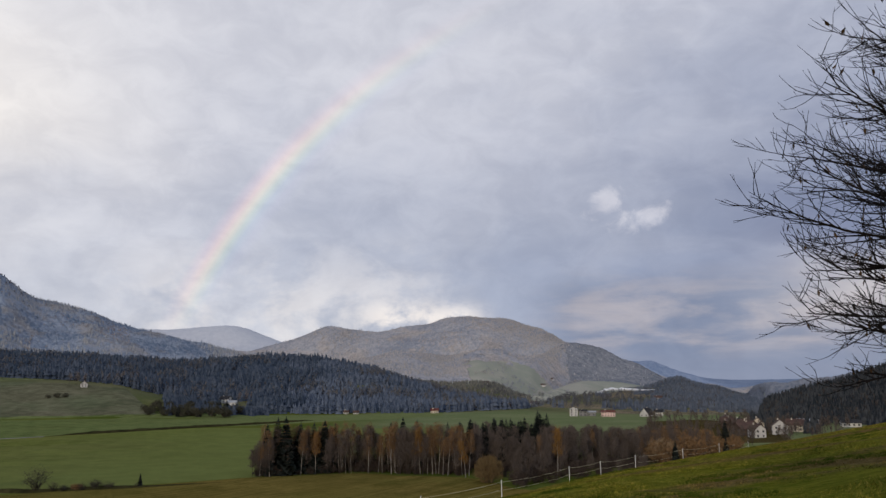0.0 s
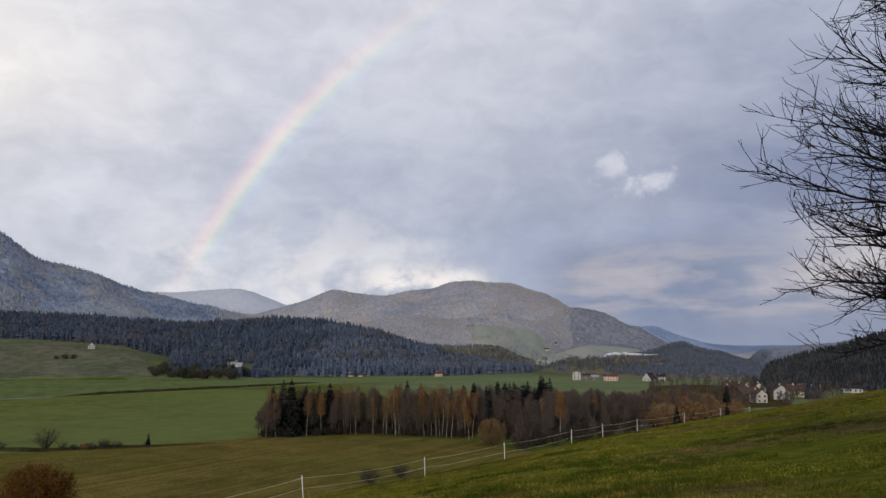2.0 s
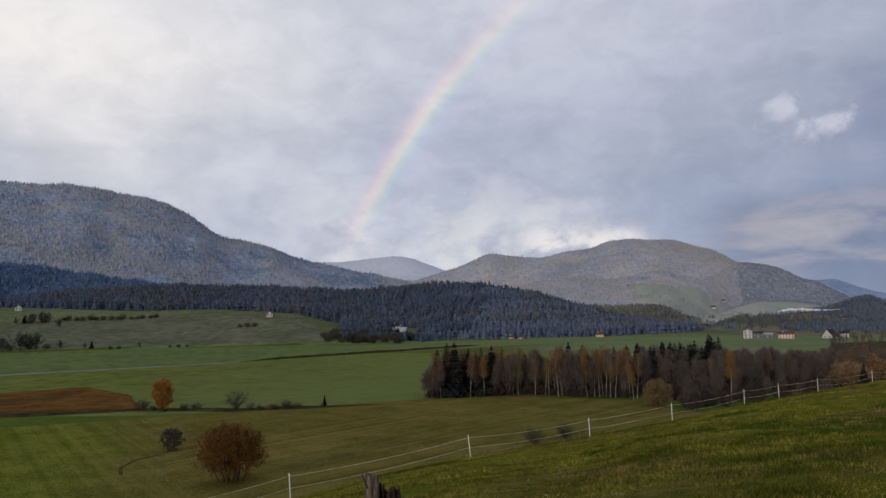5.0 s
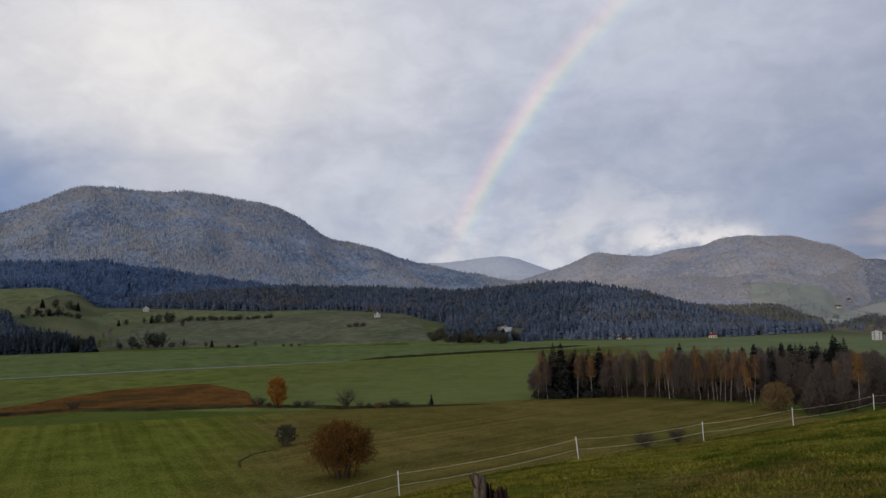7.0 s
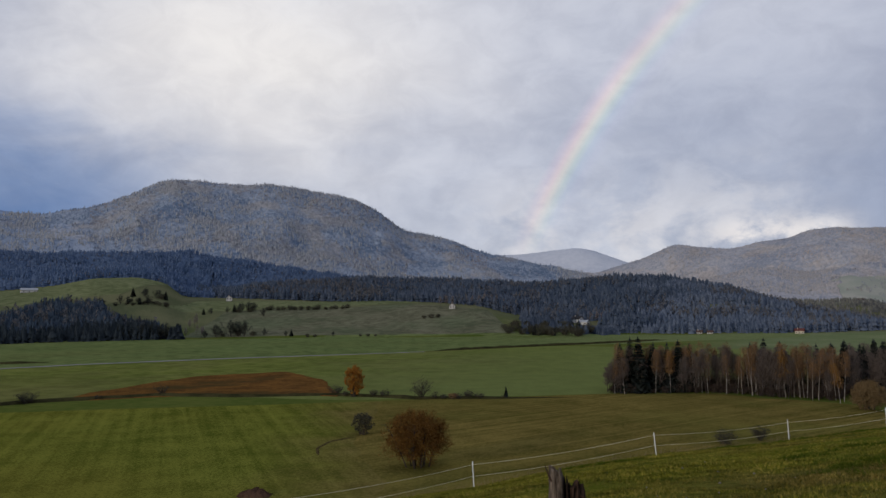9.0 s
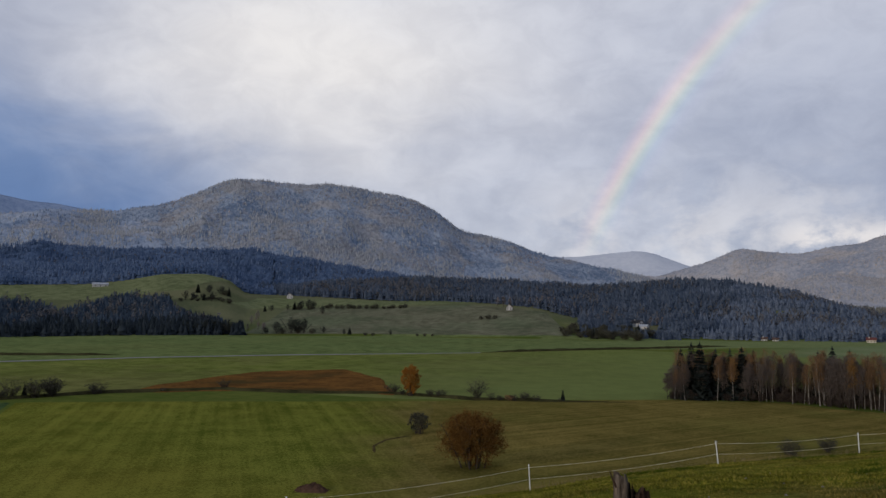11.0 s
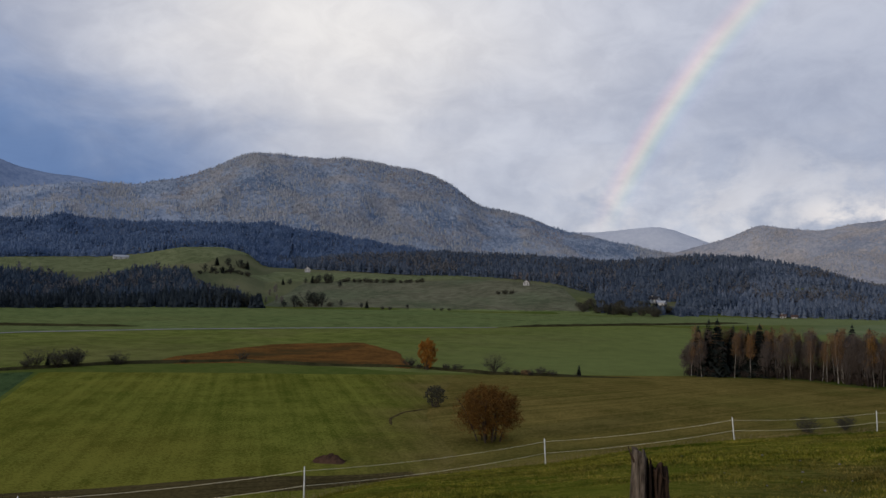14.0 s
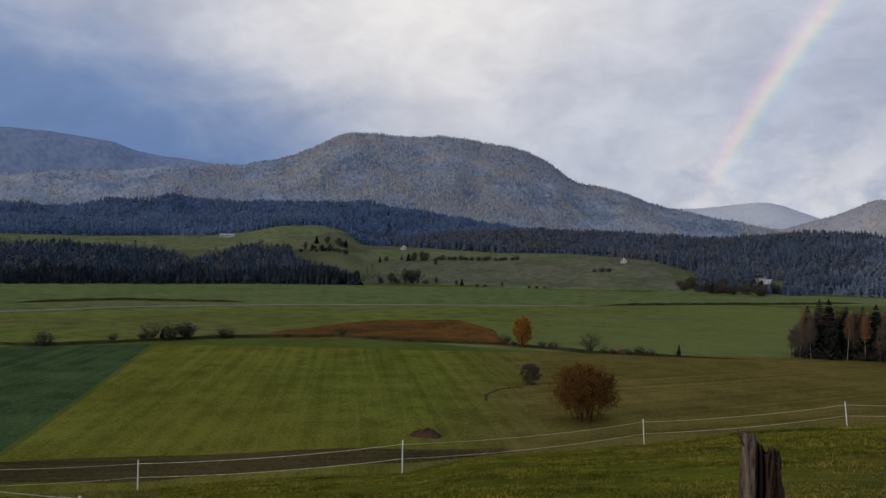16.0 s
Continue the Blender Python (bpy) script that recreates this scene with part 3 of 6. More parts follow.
def height(x, y):
    """Height of the ground in metres over the valley floor."""
    x, y = np.asarray(x, float), np.asarray(y, float)
    r = np.hypot(x, y) + 1e-6
    az = np.degrees(np.arctan2(x, y))
    up = lambda rr, e: EYE + rr * np.tan(np.radians(e))
    wooded = 0.47 * (1 - smooth(az, 6, 9))      # the crowns top the ground by this angle
    # the pasture on which the camera stands
    rc, te = brow_far(az), np.tan(np.radians(brow_angle(az)))
    hill = EYE - 1.65 + (te + 3.3 / rc) * r - 1.65 / rc ** 2 * r * r
    hill = hill - 0.006 * np.maximum(r - rc, 0) ** 2
    hill = hill + 0.10 * rough2(x, y, 9, 3, 3) * smooth(r, 3, 9) * smooth(rc * 1.0 - r, -4, 8)
    # knots along the line of sight, from the valley outwards
    r0 = flat_r(az) * np.minimum(1, foot_r(az) / 960)
    fr, rr_, br, mr, wr = foot_r(az), rise_r(az), back_r(az), main_r(az), wide_r(az)
    dip = 14 * smooth(az, -44, -40)
    zr, zb, zm, zw = up(rr_, rise_e(az) - wooded), up(br, back_e(az) - 0.8 * wooded), up(mr, main_e(az) - 0.17), up(wr, wide_e(az) - 0.12)
    knots = [(r0, np.zeros_like(r)), (fr, up(fr, foot_e(az))), (rr_, zr), (rr_ * 1.10, zr - dip), (br, zb), (br * 1.10, zb - 10), (mr, zm), (mr * 1.07, zm - 45),
             (wr, zw), (wr * 1.07, zw - 50), (np.full_like(r, 4750.0), up(4750.0, last_e(az) - 0.05)), (np.full_like(r, 6000.0), np.full_like(r, 100.0))]
    z = np.zeros_like(r)
    for (ra, za), (rb, zb) in zip(knots, knots[1:]):
        t = np.clip((r - ra) / np.maximum(rb - ra, 1), 0, 1)
        z = np.where(r >= ra, za + (zb - za) * (t * 0.55 + 0.45 * t * t * (3 - 2 * t)), z)
    z = z + 0.8 * rough2(x, y, 140, 5, 2) * smooth(r, 150, 300)
    # spurs and gullies that run down the mountains' flanks
    flank = smooth(r, 1.12 * br, 1.3 * br) * (1 - smooth(r, 0.90 * mr, 0.995 * mr)) + smooth(r, 1.09 * mr, 1.14 * mr) * (1 - smooth(r, 0.95 * wr, wr))
    spur = 0.5 - np.abs(rough2(az * 60, r * 0.25, 300, 9, 3))
    z = z + flank * (38 * spur + 60 * (0.5 - np.abs(rough2(x, y, 420, 14, 4))))
    # meet of hill and valley
    k = 6.0
    hh = np.clip(0.5 + 0.5 * (hill - z) / k, 0, 1)
    return z * (1 - hh) + hill * hh + k * hh * (1 - hh) * 0.5


def part(name, bm, mat, parent=None, label="", smooth_faces=False):
    """Links a bmesh (or a mesh) as one mesh object, under a thing or a part."""
    if isinstance(bm, bmesh.types.BMesh):
        me = bpy.data.meshes.new(name)
        bm.to_mesh(me)
        bm.free()
    else:
        me = bm
    if mat and not me.materials:
        me.materials.append(mat)
    if smooth_faces:
        me.polygons.foreach_set("use_smooth", [True] * len(me.polygons))
    ob = new(name, me)
    if parent:
        ob.parent = parent
    return tagged(ob, label)


def mesh_from(name, verts, faces, mat=None, smooth_faces=False):
    me = bpy.data.meshes.new(name)
    verts, faces = np.asarray(verts, np.float32), np.asarray(faces, np.int32)
    k = faces.shape[1]
    me.vertices.add(len(verts))
    me.vertices.foreach_set("co", verts.ravel())
    me.loops.add(faces.size)
    me.loops.foreach_set("vertex_index", faces.ravel())
    me.polygons.add(len(faces))
    me.polygons.foreach_set("loop_start", np.arange(0, faces.size, k, dtype=np.int32))
    me.polygons.foreach_set("loop_total", np.full(len(faces), k, np.int32))
    me.update(calc_edges=True)
    me.validate()
    if smooth_faces:
        me.polygons.foreach_set("use_smooth", [True] * len(me.polygons))
    if mat:
        me.materials.append(mat)
    return me


def grid_faces(rows, cols, wrap=False):
    i, j = np.meshgrid(np.arange(rows - 1), np.arange(cols if wrap else cols - 1), indexing="ij")
    j2 = (j + 1) % cols
    return np.stack([i * cols + j, i * cols + j2, (i + 1) * cols + j2, (i + 1) * cols + j], -1).reshape(-1, 4)[:, ::-1]


azs = np.radians(np.concatenate([np.arange(-180, -80, 2.5), np.arange(-80, 40, 0.3), np.arange(40, 180, 2.5)]))
rads = np.concatenate([[0.0], np.geomspace(1.0, 60, 90), np.geomspace(62, 1000, 95), np.geomspace(1020, 6000, 120)])
RR, AA = np.meshgrid(rads, azs, indexing="ij")
GX, GY = RR * np.sin(AA), RR * np.cos(AA)
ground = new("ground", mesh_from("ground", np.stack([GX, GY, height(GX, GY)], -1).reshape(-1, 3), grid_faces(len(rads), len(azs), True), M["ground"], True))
tagged(ground, "grassy hillside, valley floor and mountains beyond", "ground", kind="structure")


def course(pts, n):
    """n points evenly along a polyline of plan points, smoothed."""
    p = np.array(pts, float)
    d = np.r_[0, np.cumsum(np.hypot(*np.diff(p, axis=0).T))]
    s = np.linspace(0, d[-1], n)
    q = np.stack([np.interp(s, d, p[:, 0]), np.interp(s, d, p[:, 1])], -1)
    for _ in range(2 if len(pts) > 2 else 0):
        q[1:-1] = (q[:-2] + 2 * q[1:-1] + q[2:]) / 4
    return q


def sheet(name, a, b, mat, label, category, lift=0.15, n=60, m=30, ragged=0.0, hump=0.0, taper=False):
    """A field or way draped on the land between two courses."""
    A, B = course(a, n), course(b, n)
    t = np.linspace(0, 1, m)[:, None, None]
    P = A[None] * (1 - t) + B[None] * t
    if taper:  # the strip thins out to nothing at both ends
        w_end = np.clip(np.minimum(np.linspace(0, 1, n), np.linspace(1, 0, n)) * 8, 0.02, 1)[None, :, None]
        P = (A + B)[None] / 2 + (P - (A + B)[None] / 2) * w_end
        lift, hump = lift * w_end[..., 0], hump * w_end[..., 0]
    if ragged:
        k = ragged * rough2(P[..., 0], P[..., 1], 14, 21, 3)
        edge_w = np.maximum(np.abs(t[..., 0] - 0.5) * 2, 0) ** 3
        dirn = (B - A) / (np.linalg.norm(B - A, axis=1, keepdims=True) + 1e-9)
        P = P + (k * edge_w)[..., None] * dirn[None]
    z = height(P[..., 0], P[..., 1]) + lift
    z[0], z[-1] = height(P[0, :, 0], P[0, :, 1]) - 0.05, height(P[-1, :, 0], P[-1, :, 1]) - 0.05
    if np.any(hump):  # a raised bank with an uneven crest
        z = z + hump * np.sin(np.pi * t[..., 0]) * (1 + 0.45 * rough2(P[..., 0], P[..., 1], 9, 33, 3))
    ob = new(name, mesh_from(name, np.concatenate([P, z[..., None]], -1).reshape(-1, 3), grid_faces(m, n), mat, True))
    return tagged(ob, label, category, kind="structure")


sheet("field_near", [(-268, 165), (-196, 106), (-141, 59), (-120, 38)], [(-140, 252), (-108, 175), (-70, 130), (-50, 100)], M["crop"], "striped young green crop field below the pasture", "field", n=60, m=50)
sheet("field_dark", [(-296, 122), (-230, 60), (-150, 10)], [(-269, 165), (-197, 106), (-141, 58)], M["crop_dark"], "dark bluish-green crop field", "field", lift=0.2)
sheet("field_stubble", [(-143, 251), (-112, 174), (-74, 128), (-44, 88)], [(-72, 304), (-34, 318), (12, 303), (40, 250), (60, 130)], M["stubble"], "brown-green mown field beside the grove", "field", lift=0.22, n=90, m=60, ragged=5)
sheet("field_middle", [(-318, 40), (-296, 138), (-268, 205), (-225, 238), (-157, 246), (-70, 306)], [(-500, 60), (-468, 196), (-450, 295), (-338, 450), (-200, 660), (20, 640)], M["meadow"], "green meadow between hedge and road", "field", lift=0.1, n=70, m=50)
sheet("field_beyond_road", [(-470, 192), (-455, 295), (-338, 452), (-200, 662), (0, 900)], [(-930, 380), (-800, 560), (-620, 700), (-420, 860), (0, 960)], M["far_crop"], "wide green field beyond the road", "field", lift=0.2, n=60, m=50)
sheet("bog_patch", [(-262, 209), (-225, 237), (-190, 252), (-167, 256)], [(-275, 232), (-291, 310), (-262, 352), (-215, 318), (-170, 262)], M["bog"], "rust-brown reed patch in the meadow", "reed patch", lift=0.35, ragged=5)
sheet("road", [(-560, 120), (-468, 190), (-461, 275), (-420, 348), (-339, 447), (-271, 538)], [(-563, 123), (-472, 192), (-465, 277), (-423, 351), (-342, 450), (-273, 541)], M["road"], "narrow pale asphalt farm road", "road", lift=0.4, n=200, m=3)
sheet("field_bank", [(-271, 538), (-202, 656), (-123, 790)], [(-276, 546), (-207, 668), (-127, 810)], M["ditch"], "dark overgrown bank continuing the road line", "bank", lift=0.35, n=200, m=7, ragged=1.5, hump=1.3, taper=True)
sheet("field_edge_dark", [(-545, 223), (-534, 298), (-452, 352)], [(-556, 228), (-545, 308), (-455, 360)], M["ditch"], "dark grass bank beside the road", "bank", lift=0.35, n=120, m=7, hump=1.3, taper=True)
sheet("hedge_bank", [(-330, 110), (-292, 131), (-268, 199), (-236, 233), (-200, 243), (-171, 258), (-133, 260), (-104, 273), (-72, 292)], [(-333, 116), (-296, 137), (-271, 204), (-238, 238), (-201, 248), (-171, 263), (-133, 265), (-103, 277), (-71, 295)], M["ditch"], "overgrown bank between two fields", "bank", lift=0.4, n=260, m=7, ragged=1.5, hump=0.7, taper=True)
sheet("dirt_track", [(-160, 45), (-136, 56), (-119, 77), (-100, 99), (-77, 119)], [(-140, 40), (-122, 50), (-102, 72), (-86, 100), (-72, 117)], M["track"], "dark muddy field margin below the fence", "track", lift=0.3, n=120, m=16, ragged=3)

def bearing(a, r):
    return r * math.sin(radians(a)), r * math.cos(radians(a))


def far_field(name, lo, hi, mat, label, lift=0.5, ragged=6.0):
    """A meadow on the slopes, between two courses of (bearing, range)."""
    return sheet(name, [bearing(*q) for q in lo], [bearing(*q) for q in hi], mat, label, "field", lift=lift, n=70, m=40, ragged=ragged)


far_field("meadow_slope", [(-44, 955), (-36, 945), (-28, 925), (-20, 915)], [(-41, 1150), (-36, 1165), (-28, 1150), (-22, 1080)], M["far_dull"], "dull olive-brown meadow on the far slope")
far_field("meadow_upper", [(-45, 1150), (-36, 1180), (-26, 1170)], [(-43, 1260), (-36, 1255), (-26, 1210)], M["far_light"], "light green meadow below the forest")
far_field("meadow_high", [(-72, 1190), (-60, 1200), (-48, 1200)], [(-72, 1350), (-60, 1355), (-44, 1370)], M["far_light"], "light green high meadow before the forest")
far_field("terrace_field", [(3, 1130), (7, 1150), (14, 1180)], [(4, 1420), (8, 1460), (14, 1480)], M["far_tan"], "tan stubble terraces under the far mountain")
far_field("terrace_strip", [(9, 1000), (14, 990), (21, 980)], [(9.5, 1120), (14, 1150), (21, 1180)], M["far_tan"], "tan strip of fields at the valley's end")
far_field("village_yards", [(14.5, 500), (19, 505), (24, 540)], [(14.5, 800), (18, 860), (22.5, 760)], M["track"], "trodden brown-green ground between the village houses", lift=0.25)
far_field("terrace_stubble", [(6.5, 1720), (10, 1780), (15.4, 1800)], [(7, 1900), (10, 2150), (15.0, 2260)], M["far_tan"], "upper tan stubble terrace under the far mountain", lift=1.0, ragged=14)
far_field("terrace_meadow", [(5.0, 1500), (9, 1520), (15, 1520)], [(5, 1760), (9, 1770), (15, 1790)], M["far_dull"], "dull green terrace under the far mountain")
far_field("mountain_meadow", [(4.2, 2080), (6.5, 2080), (9.5, 2100)], [(4.8, 2260), (7, 2400), (10.0, 2330)], M["far_pale"], "green meadow on the far mountain's flank, paled for haze", lift=2.0, ragged=30)
far_field("mountain_pasture", [(-1, 2050), (1, 2080), (3.5, 2080)], [(-1, 2160), (1, 2200), (3.5, 2180)], M["far_pale"], "pasture at the far mountain's foot, paled for haze", lift=2.0, ragged=20)

# ================= woods and hillsides =================
rng = np.random.default_rng(7)


def spire(sides=6, tiers=3, ragged=0.25):
    """Points and triangles of one spruce, 1 m high, with ragged tiers."""
    v, f = [], []
    for k in range(tiers):
        gap = 0.27 if tiers < 4 else 0.21
        z0, z1 = 0.06 + k * gap, 0.50 + k * gap
        z1 = min(z1, 1.0) if k < tiers - 1 else 1.0
        rad = (0.19, 0.145, 0.09, 0.05)[k]
        base = len(v)
        for s in range(sides):
            a = 2 * math.pi * (s + 0.5 * (k % 2)) / sides
            q = rad * (1 + random.uniform(-ragged, ragged))
            v.append((q * math.cos(a), q * math.sin(a), z0 + random.uniform(-0.05, 0.05)))
        v.append((random.uniform(-0.01, 0.01), random.uniform(-0.01, 0.01), z1))
        f += [(base + s, base + (s + 1) % sides, base + sides) for s in range(sides)]
    return np.array(v), np.array(f)


def crown(n=16, wide=0.34):
    """Points and triangles of one leafless or broad crown, 1 m high, from loose ragged flakes."""
    v, f = [], []
    for k in range(n):
        u, w, h = random.uniform(0, 2 * math.pi), random.uniform(0.25, 1.0), random.random()
        z = 0.22 + 0.72 * h
        rr = wide * w * math.sqrt(max(0.05, 1 - (2.1 * (h - 0.42)) ** 2))
        c = Vector((rr * math.cos(u), rr * math.sin(u), z))
        s = random.uniform(0.09, 0.17)
        b0 = len(v)
        for q in range(3):
            v.append(tuple(c + Vector((random.uniform(-s, s), random.uniform(-s, s), random.uniform(-s, s) * 1.3))))
        f.append((b0, b0 + 1, b0 + 2))
    b0 = len(v)
    v += [(-0.012, 0, 0), (0.012, 0, 0), (0, 0.012, 0.75), (0, -0.015, 0)]
    f += [(b0, b0 + 1, b0 + 2), (b0 + 1, b0 + 3, b0 + 2)]
    return np.array(v), np.array(f)


def stand(name, x, y, h, shapes, mat, label, category="forest", sink=0.4, thick=1.0, leafy=0.22):
    """Many trees joined into one uncountable wood; leafy: how far the crowns take the light as one soft canopy."""
    pick = rng.integers(0, len(shapes), len(x))
    z = height(x, y) - sink
    turn = rng.uniform(0, 2 * np.pi, len(x))
    slope = np.stack([height(x - 15, y) - height(x + 15, y), height(x, y - 15) - height(x, y + 15), np.full(len(x), 30.0)], -1)
    slope = slope / np.linalg.norm(slope, axis=1, keepdims=True)
    V, F, N, off = [], [], [], 0
    for k, (v, f) in enumerate(shapes):
        i = np.where(pick == k)[0]
        if not len(i):
            continue
        c, s = np.cos(turn[i])[:, None], np.sin(turn[i])[:, None]
        g = h[i][:, None]
        w = thick * rng.uniform(0.8, 1.25, len(i))[:, None]
        P = np.stack([(v[:, 0] * c - v[:, 1] * s) * g * w + x[i][:, None], (v[:, 0] * s + v[:, 1] * c) * g * w + y[i][:, None], v[:, 2] * g + z[i][:, None]], -1)
        F.append((f[None] + (np.arange(len(i)) * len(v))[:, None, None] + off).reshape(-1, 3))
        V.append(P.reshape(-1, 3))
        N.append(np.repeat(slope[i], len(v), axis=0))
        off += len(i) * len(v)
    me = mesh_from(name, np.concatenate(V), np.concatenate(F), mat, True)
    nv = np.empty(len(me.vertices) * 3, np.float32)
    me.vertex_normals.foreach_get("vector", nv)
    nv = nv.reshape(-1, 3) * (1 - leafy) + np.concatenate(N) * leafy
    me.normals_split_custom_set_from_vertices(nv / (np.linalg.norm(nv, axis=1, keepdims=True) + 1e-6))
    return tagged(new(name, me), label, category, kind="stuff")


def scatter(count, a0, a1, r_lo, r_hi, keep=None):
    """Random plan points between two bearings and two ranges (functions of the bearing)."""
    a = rng.uniform(a0, a1, count * 2)
    lo, hi = r_lo(a) if callable(r_lo) else r_lo, r_hi(a) if callable(r_hi) else r_hi
    r = np.sqrt(rng.uniform(0, 1, len(a)) * (hi ** 2 - lo ** 2) + lo ** 2)
    ok = (hi > lo) & np.isfinite(a)
    x, y = r * np.sin(np.radians(a)), r * np.cos(np.radians(a))
    if keep is not None:
        ok = ok & keep(x, y, a, r)
    return x[ok][:count], y[ok][:count]


def canopy_sheet(name, a0, a1, r_lo, r_hi, step, tall, mat, label, keep=None):
    """The closed canopy of a far forest: uneven crowns side by side, too far off to part."""
    na = int((a1 - a0) / (step / 2600 * 57.3))
    nr = int((np.max(r_hi(np.linspace(a0, a1, 50))) - np.min(r_lo(np.linspace(a0, a1, 50)))) / (step * 1.15))
    A, T = np.meshgrid(np.linspace(a0, a1, na), np.linspace(0, 1, nr), indexing="ij")
    A = A + rng.uniform(-0.38, 0.38, A.shape) * (a1 - a0) / na
    T = T + rng.uniform(-0.38, 0.38, T.shape) / nr
    Rr = r_lo(A) + (r_hi(A) - r_lo(A)) * T
    x, y = Rr * np.sin(np.radians(A)), Rr * np.cos(np.radians(A))
    crown_h = tall * (0.25 + 0.75 * rng.uniform(0, 1, A.shape)) * (1 + 0.35 * rough2(x, y, 90, 45, 2))
    border = np.minimum(np.minimum(T, 1 - T) * 30, 1)
    if keep is not None:
        border = np.where(keep(x, y, A, Rr), border, -0.5)
    z = height(x, y) - 1.0 + crown_h * np.clip(border, -0.6, 1)
    me = mesh_from(name, np.stack([x, y, z], -1).reshape(-1, 3), grid_faces(na, nr)[:, ::-1], mat, True)
    return tagged(new(name, me), label, "forest", kind="stuff")


SPRUCES = [spire() for _ in range(5)]
NEAR_SPRUCES = [spire(7, 4, 0.45) for _ in range(6)]
FAR_SPRUCES = [spire(5, 2) for _ in range(4)]
CROWNS = [crown() for _ in range(5)]
FAR_CROWNS = [crown(9, 0.30) for _ in range(5)]

# wooded ridge across the valley, up to the brow
def glade(a, r):
    """Where the ridge's wood is open: a long clearing and the farm's ground."""
    long_one = np.abs(r - 1190 - 6 * (a + 5)) < 24
    return (long_one & (a > -7.5) & (a < -1.5)) | ((a > -16.2 + 0.4 * np.sin(r / 13.0)) & (a < -13.5 + 0.5 * np.sin(r / 17.0)) & (r < 1080) & (r > 965))


canopy_sheet("ridge_canopy", -41.5, 5.5, lambda a: foot_r(a) * 1.02, lambda a: rise_r(a) * 1.05, 6.0, 8.0, M["blue_haze_spruce"], "closed dark canopy of the wooded ridge", lambda x, y, a, r: ~glade(a, r) & (rough2(x, y, 160, 31, 3) > -0.6))
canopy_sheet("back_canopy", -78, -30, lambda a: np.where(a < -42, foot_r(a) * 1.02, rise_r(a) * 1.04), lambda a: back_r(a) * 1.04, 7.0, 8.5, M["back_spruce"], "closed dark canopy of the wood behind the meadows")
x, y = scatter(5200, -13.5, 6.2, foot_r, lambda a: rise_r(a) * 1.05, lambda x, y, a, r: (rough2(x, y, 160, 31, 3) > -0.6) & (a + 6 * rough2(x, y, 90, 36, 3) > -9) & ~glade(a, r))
stand("forest_ridge_end", x, y, rng.uniform(8, 15, len(x)) * (1 + 0.45 * rough2(x, y, 60, 81, 3)), SPRUCES, M["haze_spruce"], "spruce forest at the low ridge's end, blued for haze", thick=1.2)
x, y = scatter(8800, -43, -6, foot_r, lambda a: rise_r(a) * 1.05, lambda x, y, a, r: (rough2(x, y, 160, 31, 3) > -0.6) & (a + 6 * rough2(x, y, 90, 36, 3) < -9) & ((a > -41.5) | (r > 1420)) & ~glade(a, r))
stand("forest_ridge", x, y, rng.uniform(9, 17, len(x)) * (1 + 0.5 * rough2(x, y, 45, 81, 3)), SPRUCES, M["blue_haze_spruce"], "dark spruce forest on the low ridge across the valley", thick=1.2)
x, y = scatter(620, -19.6, -12.5, lambda a: 905 + 30 * np.abs(np.sin(a * 2.3)), foot_r, lambda x, y, a, r: ~glade(a, r) & (rough2(x, y, 60, 39, 2) > -0.35))
stand("forest_foot", x, y, rng.uniform(6, 12, len(x)) * (1 + 0.5 * rough2(x, y, 30, 85, 3)), NEAR_SPRUCES, M["blue_haze_spruce"], "dark spruces running out into the valley meadow", thick=1.2)
x, y = scatter(2600, -40, 5, foot_r, lambda a: rise_r(a) * 1.02, lambda x, y, a, r: (rough2(x, y, 110, 91, 3) + rng.normal(0, 0.22, len(x)) > 0.12) & ~glade(a, r))
stand("bare_trees_on_ridge", x, y, rng.uniform(11, 18, len(x)), CROWNS, M["bare_far"], "bare grey-brown broadleaf trees among the spruces", thick=0.8)
x, y = scatter(1500, -4.5, 6.4, lambda a: back_r(a) * 0.82, lambda a: back_r(a) * 1.04)
stand("olive_knoll_wood", x, y, rng.uniform(7, 12, len(x)), SPRUCES, M["olive_wood"], "olive-brown mixed wood on a knoll behind the ridge", thick=1.3)
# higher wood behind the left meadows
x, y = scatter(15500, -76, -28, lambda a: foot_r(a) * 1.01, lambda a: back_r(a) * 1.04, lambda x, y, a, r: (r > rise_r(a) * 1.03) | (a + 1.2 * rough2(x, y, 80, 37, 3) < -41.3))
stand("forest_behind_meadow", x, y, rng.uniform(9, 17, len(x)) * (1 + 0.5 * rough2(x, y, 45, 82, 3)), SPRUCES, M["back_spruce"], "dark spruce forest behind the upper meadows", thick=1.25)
x, y = scatter(2600, -76, -35, lambda a: foot_r(a) * 1.01, lambda a: back_r(a) * 1.0, lambda x, y, a, r: (rough2(x, y, 110, 92, 3) + rng.normal(0, 0.2, len(x)) > 0.15) & ((a < -42) | (r > rise_r(a) * 1.03)))
stand("bare_trees_behind_meadow", x, y, rng.uniform(8, 13, len(x)), CROWNS, M["bare_far"], "bare grey-brown broadleaf trees at the forest edge", thick=0.8)
